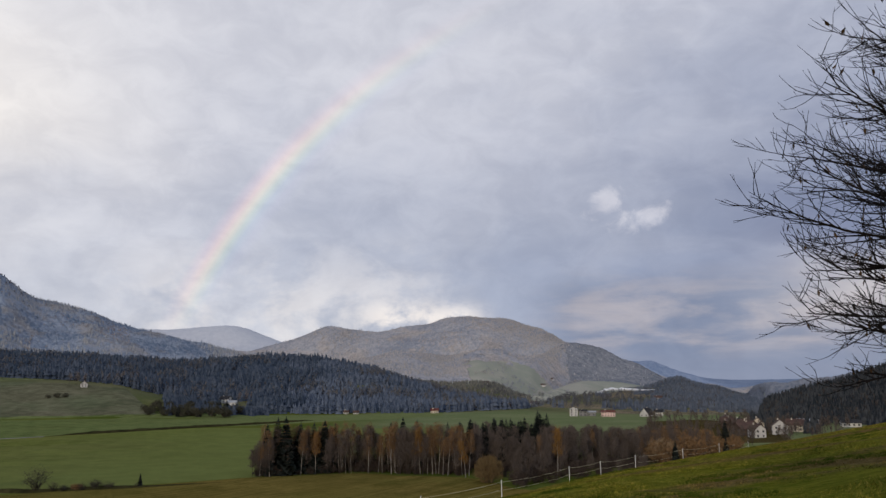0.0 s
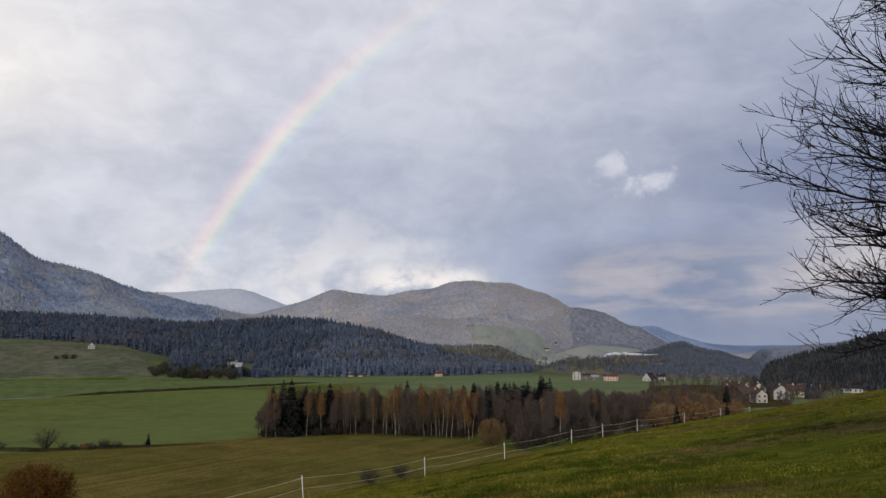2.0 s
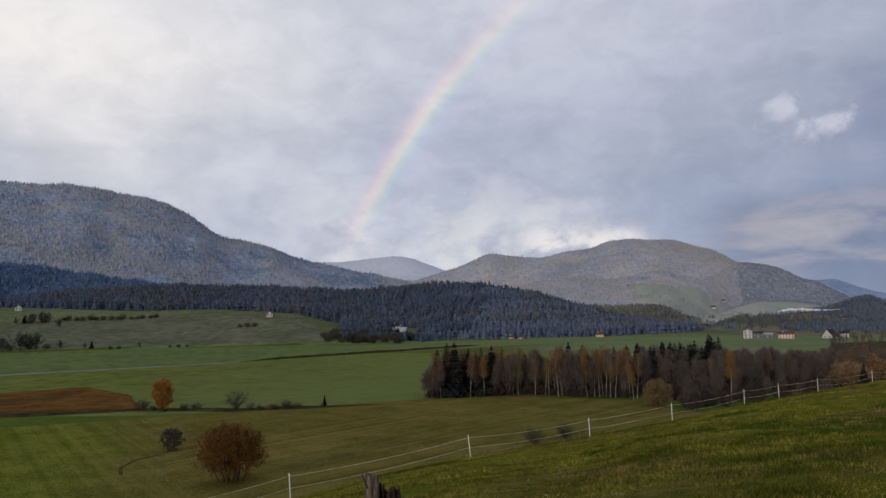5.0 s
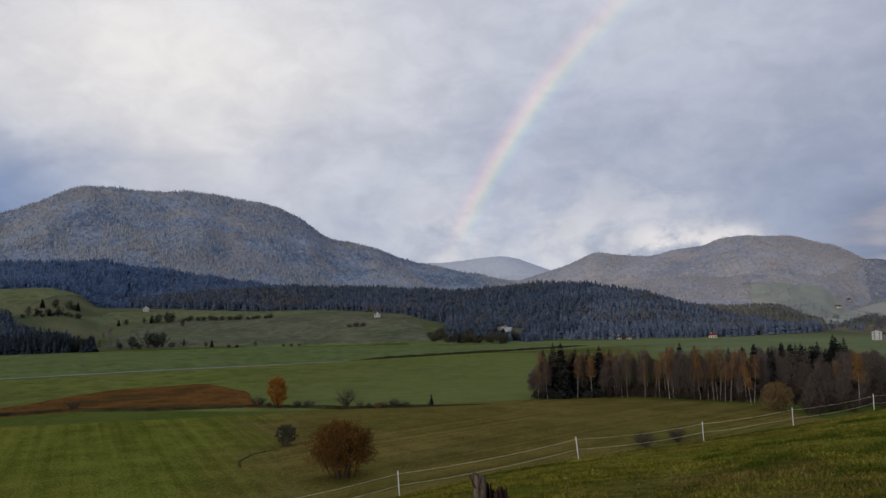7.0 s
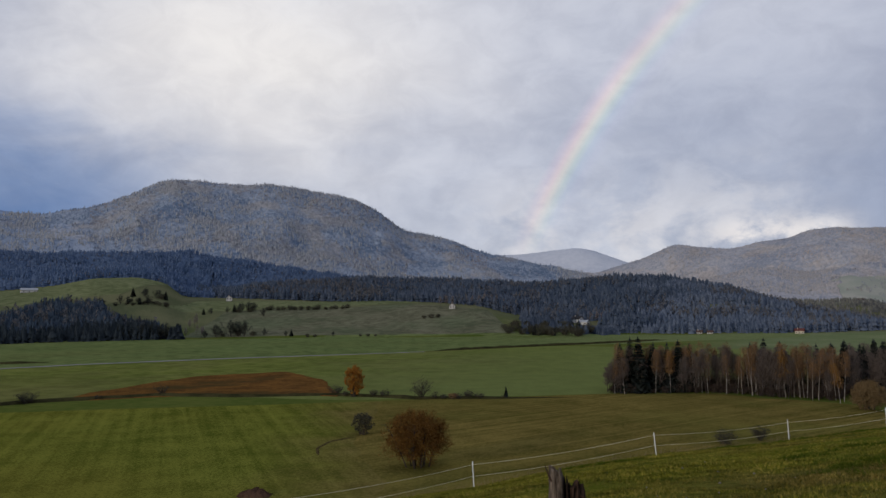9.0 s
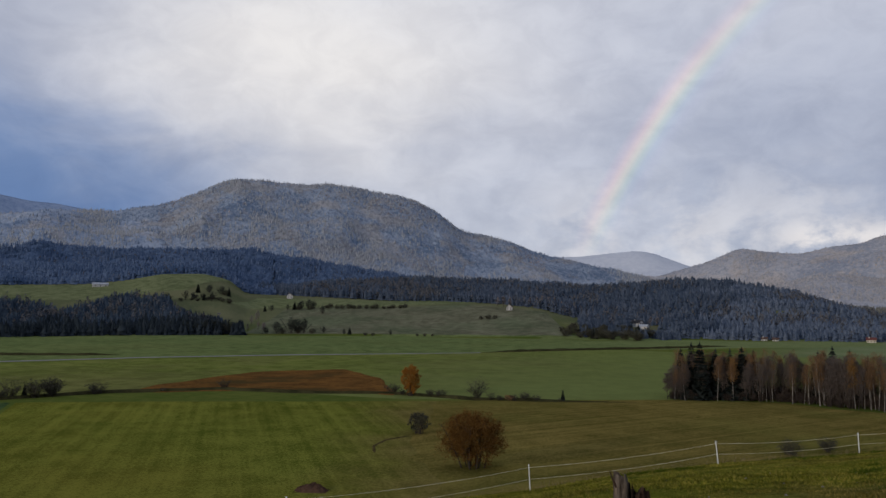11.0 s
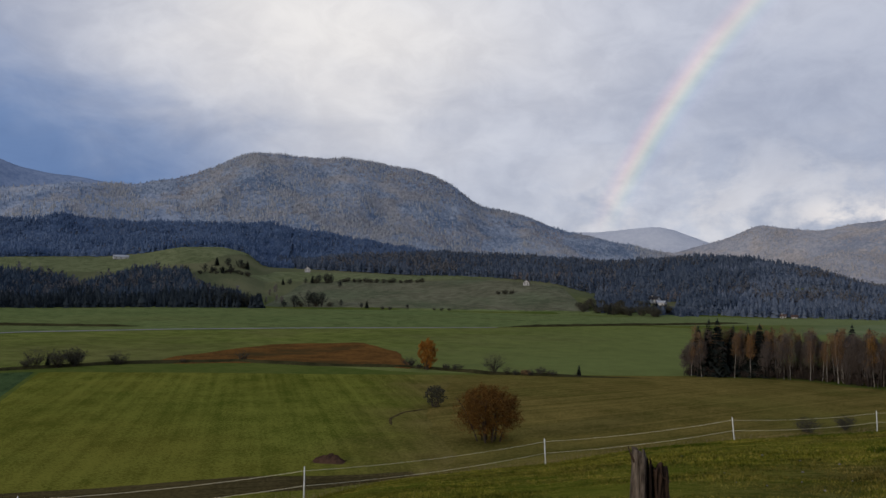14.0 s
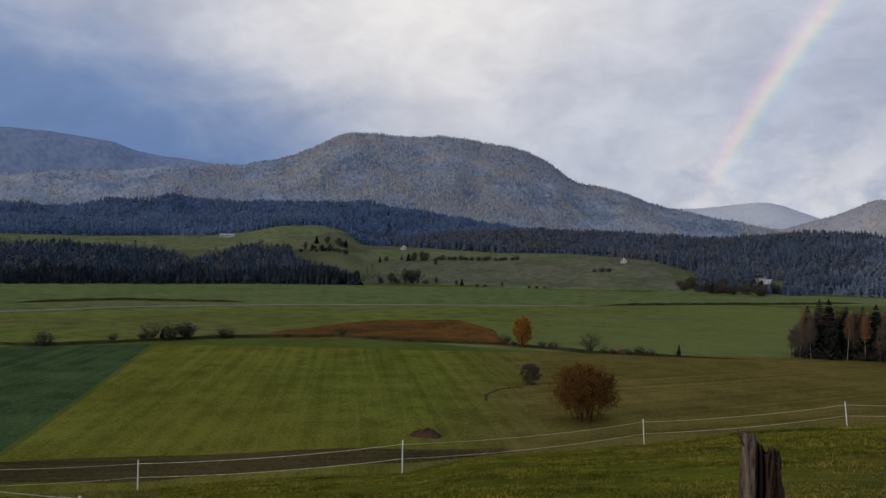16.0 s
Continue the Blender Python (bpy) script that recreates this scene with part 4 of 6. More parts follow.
# spruce wood at the valley's left edge: near-black trees in front, a wood blued for haze behind
wood_end = lambda a: np.interp(a, [-78, -64, -59, -56, -54.4, -52, -49.6, -48.4, -47.2, -45.5, -44.9, -43.8], [1190, 1205, 1180, 1085, 1130, 1185, 1130, 1060, 1005, 990, 962, 945])
x, y = scatter(5600, -78, -44, 990, wood_end)
stand("valley_wood", x, y, rng.uniform(9, 16, len(x)) * (1 + 0.5 * rough2(x, y, 40, 83, 3)), NEAR_SPRUCES, M["valley_mixed"], "dark spruce wood behind the valley fields, blued for haze", thick=1.15)
x, y = scatter(1150, -78, -44, 932, lambda a: np.minimum(wood_end(a), 1010 + 18 * np.sin(a * 2.1)))
stand("valley_spruce_wood", x, y, rng.uniform(11, 19, len(x)) * (1 + 0.45 * rough2(x, y, 40, 84, 3)), NEAR_SPRUCES, M["valley_spruce"], "near-black spruces at the edge of the valley fields", thick=1.2)
x, y = scatter(520, -70, -45, 990, wood_end)
stand("bare_trees_in_valley_wood", x, y, rng.uniform(12, 19, len(x)), CROWNS, M["bare_far"], "bare broadleaf trees in the spruce wood", thick=0.8)
# hillside wood to the right
x, y = scatter(7000, 21.9, 42, lambda a: foot_r(a) * np.where(a > 24.3, 0.93, 1.02), lambda a: np.minimum(rise_r(a) * 1.05, 1110), lambda x, y, a, r: ~((a > 25.6) & (a < 28.4) & (r < 675)))
stand("forest_slope", x, y, rng.uniform(7, 14, len(x)), NEAR_SPRUCES, M["slope_spruce"], "dark conifer wood on the steep slope by the village")
x, y = scatter(420, 21.3, 25.8, 662, 760)
stand("wood_above_village", x, y, rng.uniform(7, 14, len(x)), NEAR_SPRUCES, M["slope_spruce"], "dark conifers coming down to the village")
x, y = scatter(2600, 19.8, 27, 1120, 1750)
stand("wood_behind_slope", x, y, rng.uniform(7, 13, len(x)), SPRUCES, M["end_spruce"], "wood behind the village slope, tinted blue-grey for haze", thick=1.3)
# the mountains; their forests carry the haze in the base colour
def species(x, y):
    """Patches that run down the slopes, in -1..1: where one kind of tree outnumbers the other."""
    a, r = np.degrees(np.arctan2(x, y)), np.hypot(x, y)
    return 0.6 * rough2(a * 56, r * 0.45, 150, 41, 4) + 0.55 * rough2(x, y, 380, 44, 3)


low_edge = lambda a: np.minimum(back_r(a) * 1.04, 2150)
shoulder = lambda x, y, a, r: a + 7 * rough2(x, y, 300, 95, 4) < -51
canopy_sheet("mountain_forest_shoulder", -80, -43.5, low_edge, lambda a: main_r(a) * 1.02, 6.5, 9.0, M["blue_mixed"], "mixed forest on the mountain's shoulder, coloured blue-grey for haze", shoulder)
canopy_sheet("mountain_forest", -58.5, -9, low_edge, lambda a: main_r(a) * 1.02, 5.5, 9.5, M["mixed"], "mixed forest covering the broad mountain, coloured slate-grey for haze", lambda x, y, a, r: ~shoulder(x, y, a, r))
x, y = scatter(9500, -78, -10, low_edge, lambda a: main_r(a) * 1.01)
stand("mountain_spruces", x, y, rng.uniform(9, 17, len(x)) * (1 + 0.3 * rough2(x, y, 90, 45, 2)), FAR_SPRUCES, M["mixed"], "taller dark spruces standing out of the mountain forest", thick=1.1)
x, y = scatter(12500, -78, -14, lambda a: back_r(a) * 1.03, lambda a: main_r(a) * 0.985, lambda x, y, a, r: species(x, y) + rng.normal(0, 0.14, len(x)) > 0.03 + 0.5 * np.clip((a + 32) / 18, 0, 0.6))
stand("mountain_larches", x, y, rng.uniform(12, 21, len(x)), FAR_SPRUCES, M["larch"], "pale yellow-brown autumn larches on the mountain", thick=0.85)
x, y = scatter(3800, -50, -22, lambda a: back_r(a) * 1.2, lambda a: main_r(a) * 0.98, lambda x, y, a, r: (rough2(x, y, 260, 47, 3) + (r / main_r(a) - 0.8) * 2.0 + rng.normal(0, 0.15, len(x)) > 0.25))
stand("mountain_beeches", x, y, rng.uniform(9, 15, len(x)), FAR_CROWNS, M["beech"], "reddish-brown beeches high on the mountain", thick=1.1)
canopy_sheet("far_shoulder_forest", -80, -46, lambda a: a * 0 + 3300, lambda a: a * 0 + 4720, 11.0, 7.0, M["far_haze"], "forest on the far mountain behind, coloured blue-grey for haze")
x, y = scatter(2200, -80, -50, 3300, 4100, lambda x, y, a, r: rough2(x, y, 330, 48, 3) + rng.normal(0, 0.15, len(x)) > 0.15)
stand("far_shoulder_larches", x, y, rng.uniform(12, 20, len(x)), FAR_SPRUCES, M["pale_larch"], "pale larches on the far mountain behind", thick=1.2)
def open_slope(x, y, a, r):
    """False on the farmed lower slope of the far mountain."""
    farmed = (a > 1.8 + 1.6 * rough2(x, y, 150, 59, 3)) & (a < 9.6 + 1.2 * rough2(x, y, 150, 58, 3)) & (0.6 * rough2(x, y, 260, 61, 3) + 0.5 * rough2(x, y, 60, 63, 3) + (2720 - r) / 300 - np.abs(a - 5.5) * 0.14 > 0.0)
    return ~(farmed | ((a > -3) & (a < 2.5) & (np.abs(r - 2260 - 20 * rough2(x, y, 60, 64, 2)) < 70)))


def on_spur(x, y, a, r):
    return (a + 1.5 * rough2(x, y, 200, 65, 3) > 8.6 + (3200 - r) / 420) & (r < 3420)


canopy_sheet("far_mountain_forest", -16, 30, lambda a: np.clip(back_r(a) * 1.06, 1560, 2750), lambda a: wide_r(a) * 1.01, 7.0, 9.0, M["farwood"], "mixed forest on the rounded far mountain, greyed for haze", lambda x, y, a, r: open_slope(x, y, a, r) & ~on_spur(x, y, a, r))
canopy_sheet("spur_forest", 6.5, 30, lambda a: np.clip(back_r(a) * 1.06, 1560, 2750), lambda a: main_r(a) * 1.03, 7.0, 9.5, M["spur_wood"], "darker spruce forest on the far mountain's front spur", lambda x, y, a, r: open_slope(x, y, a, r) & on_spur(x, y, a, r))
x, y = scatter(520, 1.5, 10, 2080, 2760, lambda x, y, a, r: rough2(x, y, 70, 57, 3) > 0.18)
stand("slope_hedges", x, y, rng.uniform(7, 13, len(x)), CROWNS, M["farwood"], "trees along the meadows of the far slope, greyed for haze", thick=1.2)
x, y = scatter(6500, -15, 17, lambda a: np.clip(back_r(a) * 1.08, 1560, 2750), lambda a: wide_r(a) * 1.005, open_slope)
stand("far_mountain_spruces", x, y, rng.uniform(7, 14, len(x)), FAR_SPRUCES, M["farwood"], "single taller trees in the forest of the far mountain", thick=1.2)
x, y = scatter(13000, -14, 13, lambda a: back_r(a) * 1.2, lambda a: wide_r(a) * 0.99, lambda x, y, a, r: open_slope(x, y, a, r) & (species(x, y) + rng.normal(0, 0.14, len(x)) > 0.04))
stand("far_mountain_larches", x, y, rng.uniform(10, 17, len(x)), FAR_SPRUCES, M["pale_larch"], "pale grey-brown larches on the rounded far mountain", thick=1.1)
# warm-coloured larches paint the sunlit look of the mountain's top
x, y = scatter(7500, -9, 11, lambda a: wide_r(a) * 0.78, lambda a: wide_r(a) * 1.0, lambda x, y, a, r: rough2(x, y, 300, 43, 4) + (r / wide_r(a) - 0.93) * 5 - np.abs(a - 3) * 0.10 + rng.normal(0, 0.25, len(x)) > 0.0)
stand("rusty_larch_forest", x, y, rng.uniform(6, 11, len(x)), FAR_SPRUCES, M["sun_larch"], "larch forest on the far mountain's top, tinted warm as if sunlit", thick=1.6)
canopy_sheet("hazy_hill_forest", -32, -6, lambda a: np.maximum(wide_r(a) * 1.06, 4250), lambda a: a * 0 + 4765, 12.0, 5.0, M["pale_far"], "forest on a small hill far up the valley, paled for haze")
canopy_sheet("farthest_forest", -6, 24, lambda a: wide_r(a) * 1.06, lambda a: a * 0 + 4765, 12.0, 6.0, M["far_haze"], "forest on the farthest mountains, coloured blue-grey for haze")
x, y = scatter(800, 22.2, 40, lambda a: foot_r(a) * 1.0, lambda a: rise_r(a) * 1.0)
stand("bare_trees_on_slope", x, y, rng.uniform(7, 12, len(x)), CROWNS, M["bare_slope"], "bare brown broadleaf trees on the wooded slope")
x, y = scatter(4600, 11, 21.8, 1520, lambda a: rise_r(a) * 1.05, lambda x, y, a, r: (a + 2.6 * rough2(x, y, 170, 67, 4) > 15.3 - 1.2 * (r > 2050)) | (rough2(x, y, 110, 66, 3) > 0.32))
stand("valley_end_forest", x, y, rng.uniform(7, 13, len(x)), SPRUCES, M["end_spruce"], "spruce woods on low hills at the valley's end, blue-grey for haze")
x, y = scatter(1900, 3, 21, 1120, 2200, lambda x, y, a, r: np.abs(np.sin(r / 47.0 + a * 0.35)) + 0.5 * rough2(x, y, 120, 68, 3) < 0.42)
stand("terrace_trees", x, y, rng.uniform(7, 14, len(x)), CROWNS, M["bare_far"], "rows of bare brown trees on the far terraces")
x, y = scatter(700, 6, 21.5, 1050, 1520, lambda x, y, a, r: rough2(x, y, 90, 69, 3) > 0.25 - 0.45 * (a > 14.5))
stand("terrace_spruces", x, y, rng.uniform(8, 15, len(x)), SPRUCES, M["end_spruce"], "dark spruces along the far field edges")

# ================= trees =================
def tubes(segs, sides=4):
    """One mesh of tapered tubes; segs: lists of (point, radius)."""
    V, F = [], []
    for line in segs:
        base = len(V)
        run = (line[-1][0] - line[0][0]).normalized()
        ref = run.orthogonal()
        for k, (p, r) in enumerate(line):
            d = (line[min(k + 1, len(line) - 1)][0] - line[max(k - 1, 0)][0]).normalized()
            u = d.cross(ref).normalized()
            w = d.cross(u)
            for s in range(sides):
                a = 2 * math.pi * s / sides
                V.append(tuple(p + (u * math.cos(a) + w * math.sin(a)) * r))
        for k in range(len(line) - 1):
            for s in range(sides):
                a, b_ = base + k * sides + s, base + k * sides + (s + 1) % sides
                F += [(a, b_, b_ + sides), (a, b_ + sides, a + sides)]
    return V, F


def limb(p, d, length, radius, steps, bend, rnd, tip=0.25, wobble=0.10):
    """A bending tapered line from p; bend turns it towards a direction as it goes."""
    line, q, d = [(p.copy(), radius)], p.copy(), d.normalized()
    for k in range(steps):
        d = (d + bend * (1.0 / steps) + Vector((rnd.gauss(0, wobble), rnd.gauss(0, wobble), rnd.gauss(0, wobble)))).normalized()
        q = q + d * (length / steps)
        line.append((q.copy(), radius * (1 - (1 - tip) * (k + 1) / steps)))
    return line


def along(line, t):
    k = min(int(t * (len(line) - 1)), len(line) - 2)
    u = t * (len(line) - 1) - k
    p = line[k][0].lerp(line[k + 1][0], u)
    return p, (line[k + 1][0] - line[k][0]).normalized(), line[k][1] * (1 - u) + line[k + 1][1] * u


def flakes(points, size, rnd, slim=1.0, up=0.0):
    """Small loose leaf or twig flakes, one triangle pair each."""
    V, F = [], []
    for c in points:
        s = size * rnd.uniform(0.6, 1.4)
        a = Vector((rnd.gauss(0, 1), rnd.gauss(0, 1), rnd.gauss(0, 1) + up)).normalized()
        b_ = a.cross(Vector((rnd.gauss(0, 1), rnd.gauss(0, 1), rnd.gauss(0, 1)))).normalized() * slim
        k = len(V)
        V += [tuple(c - a * s), tuple(c + b_ * s * 0.6), tuple(c + a * s), tuple(c - b_ * s * 0.6)]
        F += [(k, k + 1, k + 2), (k, k + 2, k + 3)]
    return V, F


def tri_mesh(name, vf, mat):
    return mesh_from(name, vf[0], vf[1], mat)


def tree_of(name, parts, label, category):
    """A tree: an empty at its foot with its parts."""
    root = new(name)
    for pname, vf, mat in parts:
        part(pname, tri_mesh(pname, vf, mat), None, root)
    return tagged(root, label, category)


def skeleton_lines(rnd, tall, trunk_r, limbs, first, reach, rise, twigs, lean=0.03):
    trunk = limb(Vector((0, 0, -0.3)), Vector((rnd.gauss(0, lean), rnd.gauss(0, lean), 1)), tall, trunk_r, 7, Vector((0, 0, 0.3)), rnd, 0.12, 0.03)
    lines, tips = [trunk], []
    for k in range(limbs):
        t = first + (0.97 - first) * (k + rnd.random()) / limbs
        p, d, r = along(trunk, t)
        a = k * 2.4 + rnd.uniform(-0.5, 0.5)
        ln = reach * (1 - 0.65 * ((t - first) / (1 - first))) * rnd.uniform(0.7, 1.2)
        br = limb(p, Vector((math.cos(a), math.sin(a), rise * rnd.uniform(0.5, 1.5))), ln, r * 0.5, 4, Vector((0, 0, 0.35)), rnd)
        lines.append(br)
        for j in range(twigs):
            q, d2, r2 = along(br, rnd.uniform(0.25, 1.0))
            tw = limb(q, d2 + Vector((rnd.gauss(0, 0.7), rnd.gauss(0, 0.7), rnd.gauss(0.1, 0.5))), ln * rnd.uniform(0.25, 0.5), r2 * 0.6, 2, Vector((0, 0, 0.1)), rnd)
            lines.append(tw)
            tips.append(tw)
    return lines, tips


def spread(tips, count, jitter, rnd):
    out = []
    for _ in range(count):
        p, d, r = along(tips[rnd.randrange(len(tips))], rnd.uniform(0.1, 1.0))
        out.append(p + Vector((rnd.gauss(0, jitter), rnd.gauss(0, jitter), rnd.gauss(0, jitter))))
    return out


def birch(seed, leaves=1500, mat="rust", tall=19.5, label="slender birch with white stem and thin rust-brown leaves", name="birch_tree"):
    rnd = random.Random(seed)
    lines, tips = skeleton_lines(rnd, tall, 0.13, 24, rnd.uniform(0.34, 0.50), rnd.uniform(2.6, 3.4), 1.1, 7, 0.05)
    return tree_of(name, [("trunk", tubes(lines[:1], 6), M["birch"]), ("branching", tubes(lines[1:], 3), M["bare"]),
                          ("crown", flakes(spread(tips, leaves, 0.62, rnd), 0.20, rnd, 0.7), M[mat])], label, "tree")


def bare_tree(seed, tall=15.0, twigs=2400, reach=5.4, label="leafless grey-brown broadleaf tree", name="bare_tree", mat="bare"):
    rnd = random.Random(seed)
    lines, tips = skeleton_lines(rnd, tall, 0.20, 22, 0.22, reach, 1.3, 8, 0.06)
    return tree_of(name, [("trunk", tubes(lines[:1], 5), M["bark"]), ("branching", tubes(lines[1:], 3), M["bare"]),
                          ("twig_crown", flakes(spread(tips, twigs, 0.45, rnd), 0.42, rnd, 0.16, 0.6), M[mat])], label, "tree")


def spruce(seed, tall=20.5, label="dark green spruce with drooping tiers", name="spruce_tree", wide=0.21):
    rnd = random.Random(seed)
    V, F = [], []
    layers = 40
    side = [rnd.uniform(0.7, 1.15) for _ in range(7)]
    for k in range(layers):
        t = k / (layers - 1)
        z = tall * (0.08 + 0.87 * t) + rnd.uniform(-0.25, 0.25)
        n_ = 14 if t < 0.6 else 12
        for s in range(n_):
            if rnd.random() < 0.12:
                continue
            a = 2 * math.pi * (s + rnd.random() * 0.8) / n_ + k
            ln = (tall * wide * (1 - t) ** 0.82 * side[int(a * 1.1) % 7] + 0.62) * rnd.uniform(0.6, 1.2)
            d = Vector((math.cos(a), math.sin(a), 0))
            w = Vector((-d.y, d.x, 0)) * ln * rnd.uniform(0.32, 0.52)
            p, tip = Vector((0, 0, z)), d * ln + Vector((0, 0, z - ln * rnd.uniform(0.15, 0.5)))
            mid = d * ln * 0.6 + Vector((0, 0, z - ln * 0.08))
            q = len(V)
            V += [tuple(p), tuple(mid + w), tuple(tip), tuple(mid - w), tuple(mid + Vector((0, 0, -ln * 0.30)))]
            F += [(q, q + 1, q + 2), (q, q + 2, q + 3), (q, q + 4, q + 1), (q, q + 3, q + 4)]
    q = len(V)
    for s in range(4):
        V.append((0.42 * math.cos(s * 1.57), 0.42 * math.sin(s * 1.57), tall * 0.91))
    V.append((0, 0, tall))
    F += [(q + s, q + (s + 1) % 4, q + 4) for s in range(4)]
    trunk = [(Vector((0, 0, -0.3)), 0.22), (Vector((0, 0, tall * 0.5)), 0.14), (Vector((0, 0, tall * 0.95)), 0.03)]
    return tree_of(name, [("trunk", tubes([trunk], 5), M["bark"]), ("crown", (V, F), M["spruce"])], label, "tree")


def shrub(seed, wide, tall, count, mat, label, name="bush", flake=0.22, slim=0.7, stems=9, fill=0.6, skirt=0.08):
    """A many-stemmed bush with a ragged crown."""
    rnd = random.Random(seed)
    lines, tips = [], []
    for k in range(stems):
        a = k * 2.4
        st = limb(Vector((rnd.gauss(0, wide * 0.07), rnd.gauss(0, wide * 0.07), -0.2)), Vector((math.cos(a) * 0.5 * wide / tall, math.sin(a) * 0.5 * wide / tall, 1.0)), tall * rnd.uniform(0.7, 0.92), 0.025 * tall * 0.5 + 0.03, 5, Vector((math.cos(a) * 0.35, math.sin(a) * 0.35, -0.1)), rnd)
        lines.append(st)
        for j in range(9):
            p, d, r = along(st, rnd.uniform(0.22, 1.0))
            b_ = rnd.uniform(0, 6.28)
            tw = limb(p, Vector((math.cos(b_), math.sin(b_), rnd.uniform(-0.2, 0.9))), wide * rnd.uniform(0.15, 0.30), r * 0.5, 3, Vector((0, 0, 0.1)), rnd)
            lines.append(tw)
            tips.append(tw)
    pts = [p for p in spread(tips, int(count * (1 - fill)), 0.06 * wide, rnd) if p.z > 0.1]
    # the round outer crown, with clumps and gaps
    while len(pts) < count:
        v = Vector((rnd.gauss(0, 1), rnd.gauss(0, 1), rnd.gauss(0, 1))).normalized()
        lump = 0.86 + 0.26 * noise.noise(v * 2.3 + Vector((seed, 0, 0))) + 0.12 * noise.noise(v * 6 + Vector((0, seed, 0)))
        q = v * lump * (rnd.random() ** 0.35)
        k_ = min(1.95, (1 - abs(q.z) ** 3) / (math.sqrt(max(0.0, 1 - q.z * q.z)) + 0.06)) if q.z < 0 else 1.0
        p = Vector((k_ * q.x * wide / 2, k_ * q.y * wide / 2, tall * (0.5 + skirt / 2) + q.z * tall * (0.5 - skirt / 2)))
        if noise.noise(p * (5.0 / wide) + Vector((3, seed, 1))) > -0.33 and p.z > 0.15:
            pts.append(p)
    return tree_of(name, [("stem", tubes(lines, 4), M["bark"]), ("crown", flakes(pts, flake, rnd, slim), M[mat])], label, "bush")


def round_tree(seed, wide, tall, mat, label, name, stems=12, clumps=300, per=75, flake=0.15, under=0.30, base=0.11):
    """A many-stemmed round tree: dark stems that fan out under a broad head of small leaf clumps with gaps between them."""
    rnd = random.Random(seed)
    lines, clump_at = [], []
    for k in range(stems):
        a = k * 2.4 + rnd.uniform(-0.3, 0.3)
        out = rnd.uniform(0.25, 1.0)
        st = limb(Vector((math.cos(a) * wide * base * out, math.sin(a) * wide * base * out, -0.2)), Vector((math.cos(a) * 0.20 * out, math.sin(a) * 0.20 * out, 1.0)), tall * rnd.uniform(0.66, 0.88), 0.013 * tall + 0.04, 7, Vector((math.cos(a) * 0.28 * out, math.sin(a) * 0.28 * out, 0.0)), rnd, 0.15, 0.06)
        lines.append(st)
        for j in range(14):
            p, d, r = along(st, rnd.uniform(0.28, 1.0))
            b_ = a + rnd.gauss(0, 1.1)
            tw = limb(p, Vector((math.cos(b_), math.sin(b_), rnd.uniform(0.0, 1.0))), wide * rnd.uniform(0.08, 0.19), r * 0.5, 3, Vector((0, 0, -0.15)), rnd)
            lines.append(tw)
    while len(clump_at) < clumps:
        v = Vector((rnd.gauss(0, 1), rnd.gauss(0, 1), rnd.gauss(0.25, 1))).normalized()
        lump = 0.90 + 0.20 * noise.noise(v * 2.6 + Vector((seed, 0, 0)))
        q = v * lump * (rnd.random() ** 0.30)
        zc = under + 0.42 * (1 - under)
        z = tall * (zc + q.z * ((1 - zc) if q.z > 0 else (zc - under * rnd.uniform(0.45, 1.1))))
        if q.z < 0 and rnd.random() < 0.25:
            continue
        swell = 1.0 if q.z > 0 else 1.06
        clump_at.append(Vector((q.x * wide / 2 * swell, q.y * wide / 2 * swell, z)))
    pts = []
    for c in clump_at:
        w = wide * rnd.uniform(0.018, 0.042)
        pts += [c + Vector((rnd.gauss(0, w), rnd.gauss(0, w), rnd.gauss(0, w * 1.15))) for _ in range(per)]
    return tree_of(name, [("stem", tubes(lines, 4), M["bark"]), ("crown", flakes(pts, flake, rnd, 0.75), M[mat])], label, "tree")


def stand_at(ob, x, y, size=1.0, turn=None, fresh=False, label="", group=""):
    """Sets a tree (or a copy of it) on the ground."""
    z = float(height(x, y))
    m = pose(x, y, z, 0, 0, random.uniform(0, 360) if turn is None else turn)
    if fresh:
        ob.matrix_basis = m
        ob.scale = (size, size, size)
        o = ob
    else:
        o = copy_thing(ob, m)
        o.scale = (size, size, size)
    return tagged(o, label, group=group)


class Nursery:
    """The first call sets the template itself, later calls copies of it."""
    def __init__(self, trees, group=""):
        self.trees, self.used, self.group = trees, set(), group

    def plant(self, x, y, size=1.0, label=""):
        k = random.randrange(len(self.trees)) if len(self.used) == len(self.trees) else len(self.used)
        ob = stand_at(self.trees[k], x, y, size, None, k not in self.used, label, self.group)
        self.used.add(k)
        return ob


random.seed(11)
GROVE = "trees of the grove"
birches = Nursery([birch(100 + k, 900 + 160 * k) for k in range(6)], GROVE)
goldens = Nursery([birch(120 + k, 1900, "gold", 18.0, "birch with bright orange-yellow leaves") for k in range(2)], GROVE)
spruces = Nursery([spruce(140 + k) for k in range(4)], GROVE)
bares = Nursery([bare_tree(160 + k) for k in range(4)], GROVE)
# front row of birches, spruces behind, bare alders at the ends
front = course([(-70, 307), (-34, 321), (-8, 313), (11, 309)], 26)
for k, (px, py) in enumerate(front):
    birches.plant(px + random.uniform(-2.5, 2.5), py + random.uniform(0, 6), random.uniform(0.70, 1.02)) if k % 13 != 6 else goldens.plant(px, py + 2, random.uniform(0.85, 1.0))
for k in range(52):
    t = random.random()
    px, py = front[int(t * 25)]
    birches.plant(px + random.uniform(-3, 3), py + random.uniform(5, 16), random.uniform(0.66, 1.02))
